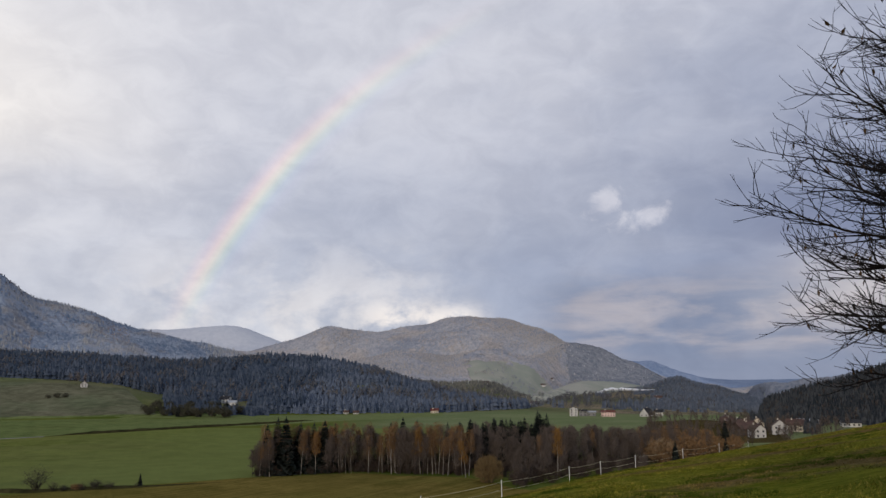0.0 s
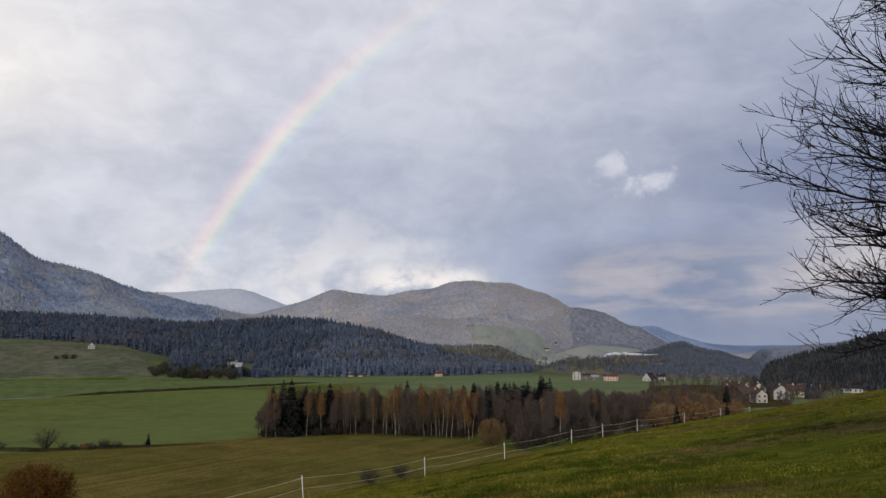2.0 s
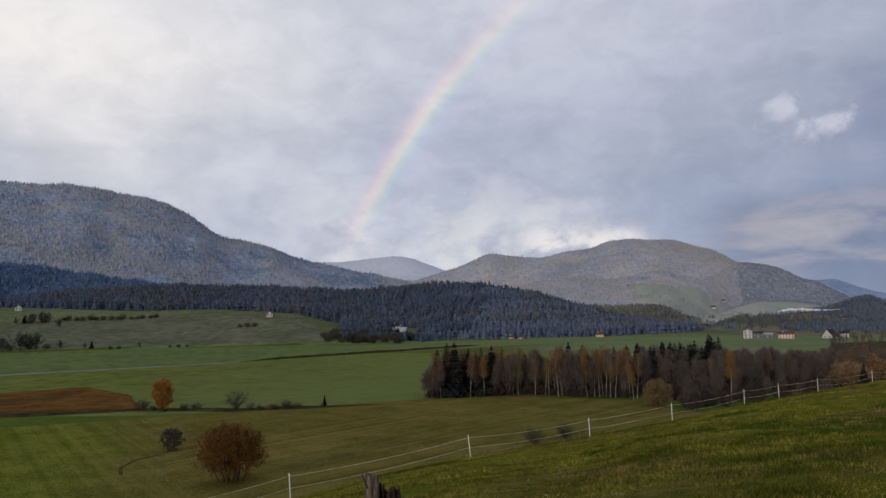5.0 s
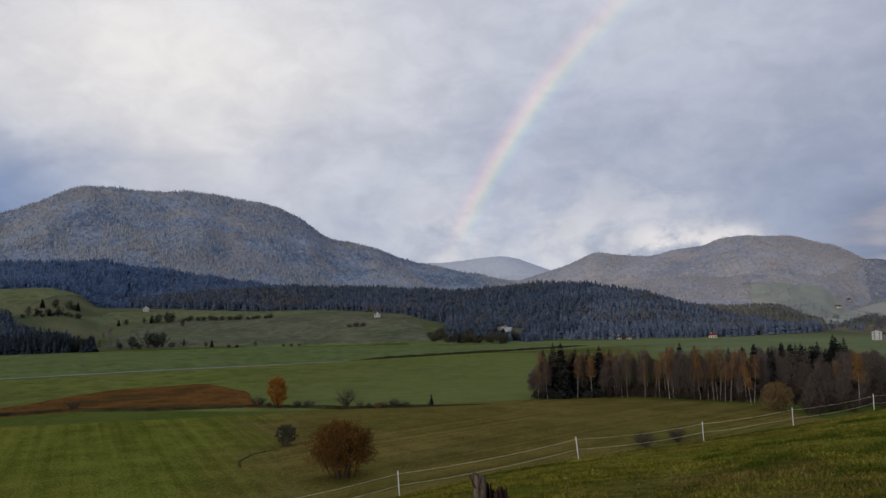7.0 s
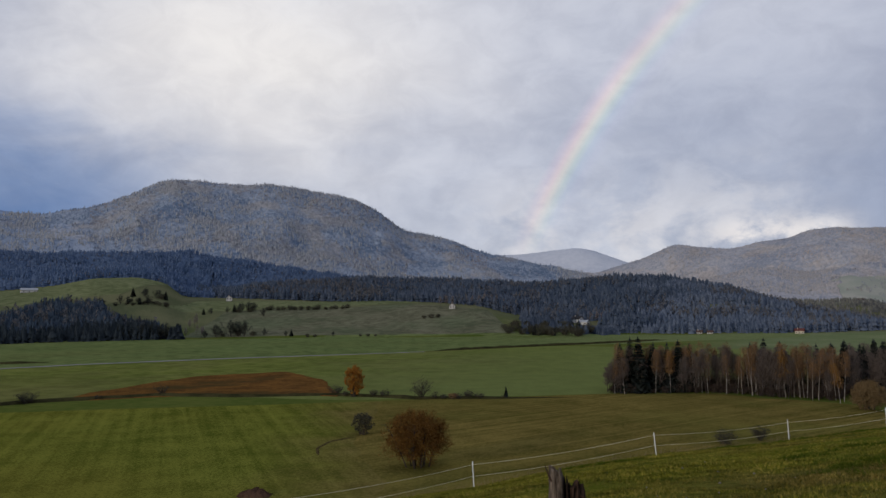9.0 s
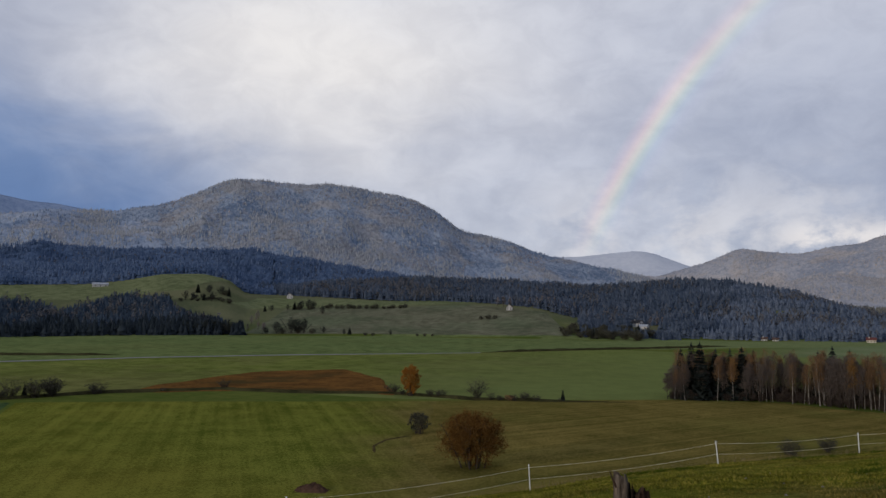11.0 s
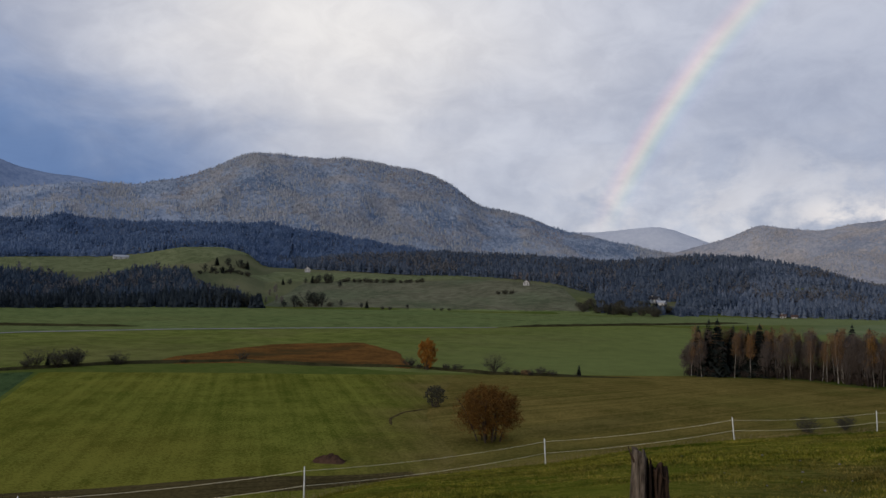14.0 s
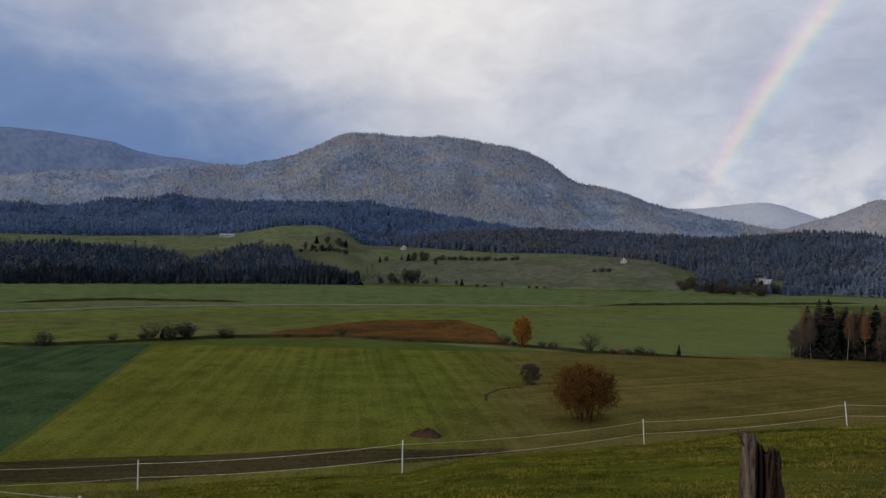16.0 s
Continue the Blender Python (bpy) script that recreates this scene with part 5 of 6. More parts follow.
for k in range(46):
    t = random.random()
    px, py = front[int(t * 25)]
    bares.plant(px + random.uniform(-3, 3), py + random.uniform(1, 14), random.uniform(0.8, 1.15))
for px, py, s in [(-69, 311, 0.98), (-66, 316, 1.12), (-62, 312, 1.12), (-57, 317, 1.06), (-52, 319, 1.1), (-48, 321, 1.04), (-44, 324, 1.06), (-22, 334, 1.0), (-17, 336, 1.06), (-11, 334, 1.08), (-5, 336, 0.98), (2, 340, 1.06)]:
    spruces.plant(px, py, s * random.uniform(0.88, 1.02))
for k in range(34):
    t = k / 33
    spruces.plant(6 + 42 * t + random.uniform(-2, 2), 340 + 26 * t + random.uniform(-6, 10), random.uniform(0.82, 1.02) + 0.16 * (t > 0.85))
for k in range(9):
    bares.plant(-74 + random.uniform(0, 8), 305 + random.uniform(0, 9), random.uniform(0.6, 0.9))
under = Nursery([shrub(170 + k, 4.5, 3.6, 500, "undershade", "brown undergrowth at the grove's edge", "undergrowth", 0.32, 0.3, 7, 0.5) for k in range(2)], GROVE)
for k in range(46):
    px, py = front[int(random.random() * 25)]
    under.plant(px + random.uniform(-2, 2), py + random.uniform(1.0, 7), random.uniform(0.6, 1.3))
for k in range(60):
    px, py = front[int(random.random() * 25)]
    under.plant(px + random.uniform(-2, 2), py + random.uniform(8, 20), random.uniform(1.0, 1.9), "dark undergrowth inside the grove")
for k in range(30):
    px, py = front[int(random.random() * 25)]
    (bares if k % 3 else birches).plant(px + random.uniform(-2, 2), py + random.uniform(-1, 9), random.uniform(0.55, 0.95))
# brown thicket running on to the village
for k in range(140):
    t = random.random()
    px, py = 12 + 118 * t, 318 + 74 * t + random.uniform(-10, 50)
    bares.plant(px, py, random.uniform(0.85, 1.15) * (1.0 - 0.22 * t))
for k in range(40):
    t = random.random()
    under.plant(14 + 118 * t, 312 + 74 * t + random.uniform(-6, 10), random.uniform(0.8, 1.5))
for k in range(16):
    t = random.random()
    birches.plant(20 + 118 * t, 318 + 78 * t + random.uniform(-10, 30), random.uniform(0.6, 0.85))
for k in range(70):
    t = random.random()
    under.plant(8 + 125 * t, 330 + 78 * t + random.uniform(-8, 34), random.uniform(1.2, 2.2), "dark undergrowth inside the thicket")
for k in range(90):
    a_ = random.uniform(4.2, 15.5)
    px, py = bearing(a_, random.uniform(262 + 3 * a_, 335 + 4 * a_))
    if k % 3:
        under.plant(px, py, random.uniform(0.9, 1.9), "brown undergrowth below the pasture's brow")
    else:
        bares.plant(px, py, random.uniform(0.50, 0.80))
goldens.plant(8.7, 304, 0.76, "narrow birch with yellow leaves standing before the grove")
goldens.plant(43, 300, 1.05, "thin tall birch with yellowing crown")
rusty = Nursery([shrub(180 + k, 8.5, 8.0, 1500, "rust", "rust-orange shrub at the end of the thicket", "rusty_shrub", 0.30) for k in range(2)])
for px, py, s in [(104, 350, 1.5), (112, 360, 1.7), (121, 366, 1.75), (130, 374, 1.6), (138, 380, 1.5), (117, 376, 1.8), (127, 386, 1.8), (146, 392, 1.45), (154, 400, 1.4), (162, 410, 1.4), (140, 418, 1.8), (151, 428, 1.7), (134, 436, 1.8), (108, 340, 1.3), (170, 430, 1.3), (160, 445, 1.6)]:
    ra, rr = math.degrees(math.atan2(px, py)) - 1.4, math.hypot(px, py)
    rusty.plant(*bearing(ra, rr), s * random.uniform(0.8, 1.0))
for px, py, s in [(99, 338, 0.6), (122, 342, 0.62), (150, 420, 0.85)]:
    spruces.plant(px, py, s, "small dark spruce in the thicket")
straw_crown = shrub(186, 17.0, 12.5, 4200, "straw", "wide straw-coloured tree crown behind the thicket", "straw_tree", 0.42, 0.5, 9, 0.85)
stand_at(tagged(straw_crown, category="tree"), 98, 354, 1.0, 0, True)
round_bush = round_tree(190, 11.2, 9.8, "far_brown", "round golden-brown bush before the grove", "round_bush", 12, 420, 50, 0.19, 0.0, 0.16)
stand_at(round_bush, 16.3, 289, 1.0, 0, True)

# the big brown bush-tree and its neighbour
big = round_tree(203, 15.4, 13.0, "brown", "large many-stemmed tree with rusty brown leaves in the field", "field_tree", 13, 470, 80, 0.15, 0.07, 0.17)
stand_at(big, -78.5, 152.4, 1.0, 30, True)
grey = round_tree(201, 6.6, 6.4, "bushgreen", "dark grey-green bush on a field terrace", "field_bush", 12, 160, 40, 0.13, 0.06, 0.22)
stand_at(grey, -112.2, 184.8, 1.0, 0, True)
low = Nursery([shrub(210 + k, 5.4, 4.4, 1000, "bushgreen", "grey-brown hedge bush on the field bank", "hedge_bush", 0.34, 0.22, 12, 0.35) for k in range(3)], "hedge bushes")
thin = Nursery([shrub(214 + k, 6.4, 7.6, 1000, "bushgreen", "thin leafless shrub in the hedge", "hedge_shrub", 0.30, 0.22, 11, 0.35) for k in range(2)], "hedge bushes")
for px, py, s in [(-291, 135, 1.4), (-289.5, 161, 0.8), (-281, 169, 1.0), (-276, 178, 1.8), (-274, 184, 1.9), (-268, 198, 1.25), (-171, 261.6, 1.05), (-153, 260.5, 0.75), (-149, 261.4, 0.8), (-125, 264, 0.6), (-116.7, 269, 0.9), (-113, 270, 0.7), (-252, 217, 0.5), (-165, 259, 0.6), (-20.2, 206, 1.0), (-12.3, 215, 1.0)]:
    low.plant(px, py, s)
for px, py, s in [(-282, 173, 1.25), (-236.9, 235, 0.75), (-133, 261.7, 1.3), (-128, 263, 0.55), (-278, 186, 1.1), (-120, 266, 0.45), (-105, 274, 0.3)]:
    thin.plant(px, py, s)
spruces.plant(-104.2, 274.9, 0.24, "small dark spruce at the hedge end")
spruces.plant(-279, 176, 0.26, "small dark spruce in the hedge")
flame = round_tree(224, 8.2, 13.2, "orange", "bright orange autumn tree in the hedge", "orange_tree", 7, 260, 60, 0.17, 0.03, 0.10)
stand_at(flame, -160.8, 258.4, 1.0, 0, True)
rust_low = shrub(221, 4.5, 2.6, 700, "rust", "low rusty undergrowth in the hedge", "undergrowth", 0.2)
stand_at(rust_low, -122, 266.5, 1.0, 0, True)

# trees and hedges on the far meadows
MEADOW = "trees on the far meadow"
far_spruces = Nursery([spruce(230, 17.0, "dark spruce standing on the far meadow", "meadow_spruce", 0.25), shrub(231, 11.0, 15.5, 1100, "darkbush", "dark round-headed tree standing on the far meadow", "meadow_tree", 0.55, 0.6, 6, 0.6, 0.12), shrub(232, 8.5, 17.0, 1000, "darkbush", "tall dark tree standing on the far meadow", "meadow_tree", 0.5, 0.6, 6, 0.6, 0.12)], MEADOW)
for px, py, s in [(-765, 834, 0.55), (-760, 843, 0.60), (-747, 862, 0.60), (-741, 870, 0.75), (-735, 877, 0.95), (-727, 886, 1.05), (-722, 890, 0.9), (-688, 868, 0.8), (-632, 711, 1.05), (-642, 702, 0.6), (-620, 722, 1.3), (-615, 727, 1.3), (-609, 733, 1.2), (-591, 748, 0.6), (-563, 752, 0.45), (-557, 755, 0.55), (-512, 776, 0.4), (-859, 818, 0.9), (-849, 833, 0.9), (-869, 805, 0.8), (-842, 840, 0.8), (-686, 650, 1.15), (-680, 657, 1.25), (-673, 663, 1.05), (-667, 668, 1.2), (-695, 642, 1.0), (-703, 634, 1.1), (-660, 676, 0.8)]:
    far_spruces.plant(px, py, s)
clump = Nursery([shrub(240 + k, 11.0, 7.5, 800, "bushgreen", "dark shrubs in a far meadow hedge", "meadow_shrub", 0.5, 0.6, 6) for k in range(3)], "far hedges")
for px, py, s in [(-686, 646, 1.0), (-676, 660, 1.2), (-664, 672, 1.1), (-699, 640, 1.2), (-628, 716, 1.0), (-616, 730, 1.1), (-735, 872, 1.0), (-724, 884, 1.0), (-845, 836, 1.1), (-600, 738, 0.9)]:
    clump.plant(px, py, s)
for k in range(15):
    t = k / 14
    clump.plant(-712 + 100 * t + random.uniform(-2, 2), 905 + 62 * t, random.uniform(0.7, 1.15))
for px, py, s in [(-453, 921, 0.9), (-445, 925, 0.8), (-462, 917, 0.7), (-471, 788, 0.5), (-480, 785, 0.45), (-463, 792, 0.45), (-534, 755, 0.6), (-525, 758, 0.55)]:
    clump.plant(px, py, s)
for k in range(34):
    a_ = random.uniform(-52.5, -44.9) if k % 3 else random.uniform(-47.6, -45.8)
    (far_spruces if k % 4 == 0 else clump).plant(*bearing(a_, 1142 + 2.5 * (a_ + 48) + random.uniform(-9, 9)), random.uniform(0.45, 0.95), "dark tree in the hedge across the upper meadow")
for k in range(44):
    a_, r_ = random.uniform(-20.8, -14.6), random.uniform(880, 985)
    px, py = bearing(a_, r_)
    if k % 3:
        clump.plant(px, py, random.uniform(0.7, 1.7), "dark shrub thicket below the forest farm")
    else:
        far_spruces.plant(px, py, random.uniform(0.4, 0.8), "dark spruce in the thicket below the forest farm")
far_bare = Nursery([bare_tree(250 + k, 14.0, 1500, 5.5, "pinkish-grey leafless tree by a far farm", "farm_tree", "pink_bare") for k in range(2)], "trees by the farms")
for px, py, s in [(-478, 1000, 1.0), (-470, 1004, 1.1), (-463, 1010, 1.0), (-440, 1052, 1.0), (-432, 1058, 1.2), (-424, 1062, 1.1), (-416, 1066, 1.2), (-448, 1046, 0.9), (-405, 1065, 1.0), (-268, 1030, 1.0), (-260, 1034, 1.0), (-252, 1036, 0.9), (-645, 700, 0.9), (-655, 712, 0.8), (-668, 716, 0.8), (-660, 690, 0.8), (-700, 739, 0.9), (-712, 760, 0.9), (-722, 776, 0.9)]:
    far_bare.plant(px, py, s)
# belt of bare trees round the village
village_trees = Nursery([bare_tree(260 + k, 13.0, 900, 4.0, "leafless brown tree between village houses", "village_tree") for k in range(3)], "trees in the village")
for k in range(150):
    a_, r_ = random.uniform(14.5, 23.6), random.uniform(480, 860)
    village_trees.plant(*bearing(a_, r_), random.uniform(0.45, 0.95))

for k in range(70):
    village_trees.plant(*bearing(random.uniform(21.6, 27.2), random.uniform(566, 665)), random.uniform(0.4, 0.8))

# ================= houses =================
def box(bm, x0, x1, y0, y1, z0, z1):
    v = [bm.verts.new(c) for c in ((x0, y0, z0), (x1, y0, z0), (x1, y1, z0), (x0, y1, z0), (x0, y0, z1), (x1, y0, z1), (x1, y1, z1), (x0, y1, z1))]
    for f in ((0, 3, 2, 1), (4, 5, 6, 7), (0, 1, 5, 4), (1, 2, 6, 5), (2, 3, 7, 6), (3, 0, 4, 7)):
        bm.faces.new([v[k] for k in f])
    return v


def house(name, label, x, y, turn, w, d, h, roof_h, wall, roof, floors=2, bays=3, chimney=True, overhang=0.7, lift=0.0):
    """A gabled house; w runs along the ridge, d across it. Gable ends look along +-x."""
    root = tagged(new(name), label, "house")
    root.matrix_basis = pose(x, y, float(height(x, y)) - 0.3 + lift, 0, 0, turn)
    bm = bmesh.new()
    pts = [(-d / 2, 0), (d / 2, 0), (d / 2, h), (0, h + roof_h), (-d / 2, h)]
    a = [bm.verts.new((-w / 2, q, z)) for q, z in pts]
    b_ = [bm.verts.new((w / 2, q, z)) for q, z in pts]
    bm.faces.new(a[::-1])
    bm.faces.new(b_)
    for k in range(5):
        bm.faces.new((a[k], a[(k + 1) % 5], b_[(k + 1) % 5], b_[k]))
    part("wall", bm, wall, root)
    for side in (-1, 1):
        bm = bmesh.new()
        slope = roof_h / (d / 2)
        y1, z1 = side * (d / 2 + overhang), h - overhang * slope
        top = [(-w / 2 - overhang, 0, h + roof_h + 0.05), (w / 2 + overhang, 0, h + roof_h + 0.05), (w / 2 + overhang, y1, z1 + 0.05), (-w / 2 - overhang, y1, z1 + 0.05)]
        lo = [bm.verts.new(c) for c in top]
        hi = [bm.verts.new((c[0], c[1], c[2] + 0.28)) for c in top]
        bm.faces.new(lo)
        bm.faces.new(hi[::-1])
        for k in range(4):
            bm.faces.new((lo[k], hi[k], hi[(k + 1) % 4], lo[(k + 1) % 4]))
        bmesh.ops.recalc_face_normals(bm, faces=bm.faces[:])
        part("roof", bm, roof, root)
    for f in range(floors):
        z = 1.0 + f * (h / floors)
        for k in range(bays):
            u = -w / 2 + w * (k + 0.5) / bays
            for side in (-1, 1):
                bm = bmesh.new()
                y0 = side * (d / 2)
                box(bm, u - 0.65, u + 0.65, min(y0, y0 + side * 0.06), max(y0, y0 + side * 0.06), z, z + 1.4)
                win = part("window", bm, M["darkwood"], root)
                bm = bmesh.new()
                box(bm, u - 0.53, u + 0.53, min(y0 + side * 0.04, y0 + side * 0.08), max(y0 + side * 0.04, y0 + side * 0.08), z + 0.12, z + 1.28)
                part("pane", bm, M["glass"], win)
        for side in (-1, 1):
            for v in (-d / 4, d / 4):
                bm = bmesh.new()
                x0 = side * (w / 2)
                box(bm, min(x0, x0 + side * 0.06), max(x0, x0 + side * 0.06), v - 0.65, v + 0.65, z, z + 1.4)
                win = part("window", bm, M["darkwood"], root)
                bm = bmesh.new()
                box(bm, min(x0 + side * 0.04, x0 + side * 0.08), max(x0 + side * 0.04, x0 + side * 0.08), v - 0.53, v + 0.53, z + 0.12, z + 1.28)
                part("pane", bm, M["glass"], win)
    bm = bmesh.new()
    box(bm, -0.5, 0.5, -d / 2 - 0.07, -d / 2, 0.3, 2.4)
    part("door", bm, M["darkwood"], root)
    if chimney:
        bm = bmesh.new()
        box(bm, w * 0.18, w * 0.18 + 0.7, 0.4, 1.1, h + roof_h * 0.5, h + roof_h + 1.0)
        part("chimney", bm, M["cream"], root)
    return root


P, RB, RR_, RK, RM = M["plaster"], M["roof_brown"], M["roof_red"], M["roof_black"], M["roof_metal"]
# row of houses at the edge of the green field
house("white_house", "tall white house with low grey roof by the field", 149, 897, 80, 9, 9, 8.0, 1.6, P, RM, 3, 2)
house("dark_house", "dark grey house with flat-pitched roof", 160, 899, 170, 9, 8, 6.0, 1.4, M["greywall"], RK, 2, 2)
house("barn", "low grey-green barn beside the houses", 170, 902, 170, 10, 8, 4.5, 1.2, M["greywall"], RM, 1, 2, False)
house("pink_house", "long pink house with a low dark red roof", 187, 893, 175, 15, 9, 5.4, 1.7, M["pink"], RR_, 2, 5)
house("gable_house", "white house with a steep black gable roof", 231, 893, 44, 11, 11, 3.2, 6.5, P, RK, 1, 3)
house("annex_house", "white annex with black roof behind the steep gable", 249, 908, 165, 9, 8, 5.0, 2.4, P, RK, 2, 2)
# the village below the pasture's brow
house("village_house", "white gabled house with brown tiled roof", 237, 556, 70, 12, 10, 6.0, 4.0, P, RB, 2, 3)
house("village_house", "cream house with brown roof beside the white one", 251, 562, 150, 11, 9, 5.0, 3.6, M["cream"], RB, 2, 3)
house("village_barn", "low house with pale grey sheet roof", 268, 580, 160, 14, 11, 4.0, 2.6, P, RM, 1, 3, False)
house("bungalow", "white bungalow with dark roof by the wood", 302, 585, 165, 13, 9, 3.2, 2.0, P, RK, 1, 4)
house("village_house", "white house with balcony and brown roof", 212, 534, 100, 9, 8, 6.0, 3.2, P, RB, 2, 2)
house("village_house", "brown-roofed farmhouse in the village", 212, 556, 20, 14, 10, 5.5, 4.0, M["darkwood"], RB, 2, 3)
house("village_house", "small white village house with brown roof", 213, 566, 80, 9, 8, 5.0, 3.0, P, RB, 2, 2)
house("village_house", "cream village house with a wooden gable", 244, 612, 70, 10, 9, 6.0, 4.0, M["cream"], RB, 2, 2)
house("village_house", "dark village house with brown roof", 228, 590, 110, 12, 10, 5.0, 4.0, M["darkwood"], RB, 2, 2)
house("village_house", "white house at the village's far end", 238, 634, 90, 9, 8, 5.5, 3.0, P, RK, 2, 2)
house("village_barn", "large brown barn in the village", 226, 606, 30, 13, 9, 4.5, 4.5, M["darkwood"], RB, 1, 3, False)
house("village_house", "pale house half hidden by trees", 262, 728, 80, 11, 9, 5.0, 3.0, P, RB, 2, 2)
for k, (px, py) in enumerate([(222, 585), (226, 630), (244, 632), (252, 650), (250, 690), (268, 690), (262, 665), (240, 668)]):
    house("village_house", ("white village house with brown roof", "dark wooden village house with brown roof", "cream village house with brown roof")[k % 3], px, py, 20 + 47 * k, 8 + k % 3, 7.5, 4.4, 3.0, (P, M["darkwood"], M["cream"])[k % 3], RB, 2, 2)
# scattered farms across the valley
house("farmhouse", "small white farmhouse below bare trees", -454, 990, 110, 9, 8, 4.5, 3.2, P, RB, 2, 2)
house("cottage", "tiny white cottage at the forest edge", -421, 1052, 120, 6, 5, 3.0, 2.2, P, RB, 1, 1)
house("farmhouse", "white farmhouse in a forest clearing", -284, 1026, 160, 14, 9, 5.5, 3.4, P, RK, 2, 3)
house("barn", "pale sheet-roofed barn below the farmhouse", -272, 1014, 170, 12, 8, 3.8, 2.2, P, RM, 1, 2, False)
house("farmhouse", "white farmhouse at the upper meadow's edge", -826, 957, 130, 12, 9, 5.0, 3.5, P, RK, 2, 2)
house("farmhouse", "brown farmhouse before the upper forest", -992, 1024, 140, 16, 10, 5.0, 4.0, M["cream"], RB, 2, 3)
house("barn", "long pale barn on the upper meadow", -1046, 773, 60, 22, 9, 4.0, 2.4, P, RM, 1, 3, False)
house("farmhouse", "farmhouse roofs behind the valley wood", -866, 727, 140, 14, 10, 5.0, 4.0, M["cream"], RB, 2, 2)
house("farmhouse", "white farmhouse under the wooded ridge", -117, 953, 175, 6, 5, 3.2, 1.8, P, RB, 1, 2)
house("barn", "white shed under the wooded ridge", -105, 951, 175, 6, 5, 2.8, 1.6, P, RB, 1, 2, False)
house("farmhouse", "pinkish farmhouse under the ridge's end", -10, 950, 175, 9, 6, 3.6, 2.2, M["cream"], RR_, 1, 3)
for px, py, wd in [(74, 1052, 10), (84, 1056, 9), (91, 1050, 9), (101, 1056, 11)]:
    house("farmhouse", "small white house at the valley's far end", px, py, 170, wd, 8, 4.5, 2.6, P, RB, 1, 2)
for px, py, tn in [(211, 1818, 170), (229, 2243, 160), (332, 2600, 170), (380, 2739, 150), (425, 1550, 170), (112, 2055, 170)]:
    house("mountain_farm", "white farm on the far mountain's meadows", px, py, tn, 16, 10, 6.0, 4.0, P, RB, 2, 2)

# bank of valley fog under the far mountain
bm = bmesh.new()
fx, fy = course([bearing(10.8, 2330), bearing(12, 2240), bearing(13.6, 2090), bearing(15.0, 1950)], 40).T
rows_ = []
for k in range(40):
    t = k / 39
    wv = 4.4 * math.sin(math.pi * (0.1 + 0.85 * t)) * (1 + 0.7 * noise.noise(Vector((k * 0.3, 0, 0)))) * (1.1 - 0.4 * t)
    base = float(height(fx[k], fy[k]))
    rows_.append([bm.verts.new((fx[k], fy[k] + 26 * math.cos(a), base + 5.0 + wv * 0.6 + wv * math.sin(a) * (1 + 0.25 * noise.noise(Vector((k * 0.5, a, 3)))))) for a in [2 * math.pi * j / 12 for j in range(12)]])
for r0_, r1_ in zip(rows_, rows_[1:]):
    for j in range(12):
        bm.faces.new((r0_[j], r0_[(j + 1) % 12], r1_[(j + 1) % 12], r1_[j]))
bm.faces.new(rows_[0])
bm.faces.new(rows_[-1][::-1])
tagged(part("fog_bank", bm, M["fog"], None, "white bank of valley fog under the far mountain", True), category="fog", kind="stuff")

# ================= the pasture =================
def polar(a, r):
    return r * math.sin(radians(a)), r * math.cos(radians(a))


# electric fence along the brow
fence = tagged(new("electric_fence"), "white electric rope fence with thin plastic posts", "fence")
POSTS = [(-59.3, 28.5, 0), (-40.8, 25.2, 0), (-23.2, 32.5, 3), (-10.2, 38, 5), (-1.55, 46, 2), (4.2, 49.5, 1), (9.0, 58, 0), (11.2, 63, 1), (13.6, 70, 0), (16.8, 83, 0), (19.2, 100, 0), (21.06, 122, 0)]


def fence_post(a, r, lean, tall=1.03):
    x, y = polar(a, r)
    z = float(height(x, y))
    bm = bmesh.new()
    bmesh.ops.create_cone(bm, cap_ends=True, segments=8, radius1=0.024, radius2=0.020, depth=tall + 0.15)
    bmesh.ops.translate(bm, verts=bm.verts, vec=(0, 0, (tall - 0.15) / 2))
    bmesh.ops.create_cone(bm, cap_ends=True, segments=8, radius1=0.028, radius2=0.012, depth=0.05, matrix=pose(0, 0, tall + 0.02))
    post = part("post", bm, M["plastic"], fence)
    post.matrix_basis = pose(x, y, z, 0, -lean, -a)
    for hz in (0.95, 0.48):
        bm = bmesh.new()
        bmesh.ops.create_cube(bm, size=1, matrix=Matrix.Translation((0, -0.028, hz)) @ Matrix.Diagonal((0.05, 0.03, 0.05, 1)))
        bmesh.ops.bevel(bm, geom=bm.edges[:], offset=0.006, segments=1, affect="EDGES")
        part("insulator", bm, M["plastic"], post)
    return post.matrix_basis


heads = [fence_post(*p) for p in POSTS]
left_end = fence_post(-78, 24, 0)
heads = [left_end] + heads
for hz in (0.95, 0.48):
    for m0, m1 in zip(heads, heads[1:]):
        p0, p1 = m0 @ Vector((0, -0.03, hz)), m1 @ Vector((0, -0.03, hz))
        sag = 0.012 * (p1 - p0).length
        line = [(p0.lerp(p1, t / 10) - Vector((0, 0, sag * 4 * (t / 10) * (1 - t / 10))), 0.0064) for t in range(11)]
        part("rope", tri_mesh("rope", tubes([line], 4), M["tape"]), None, fence)
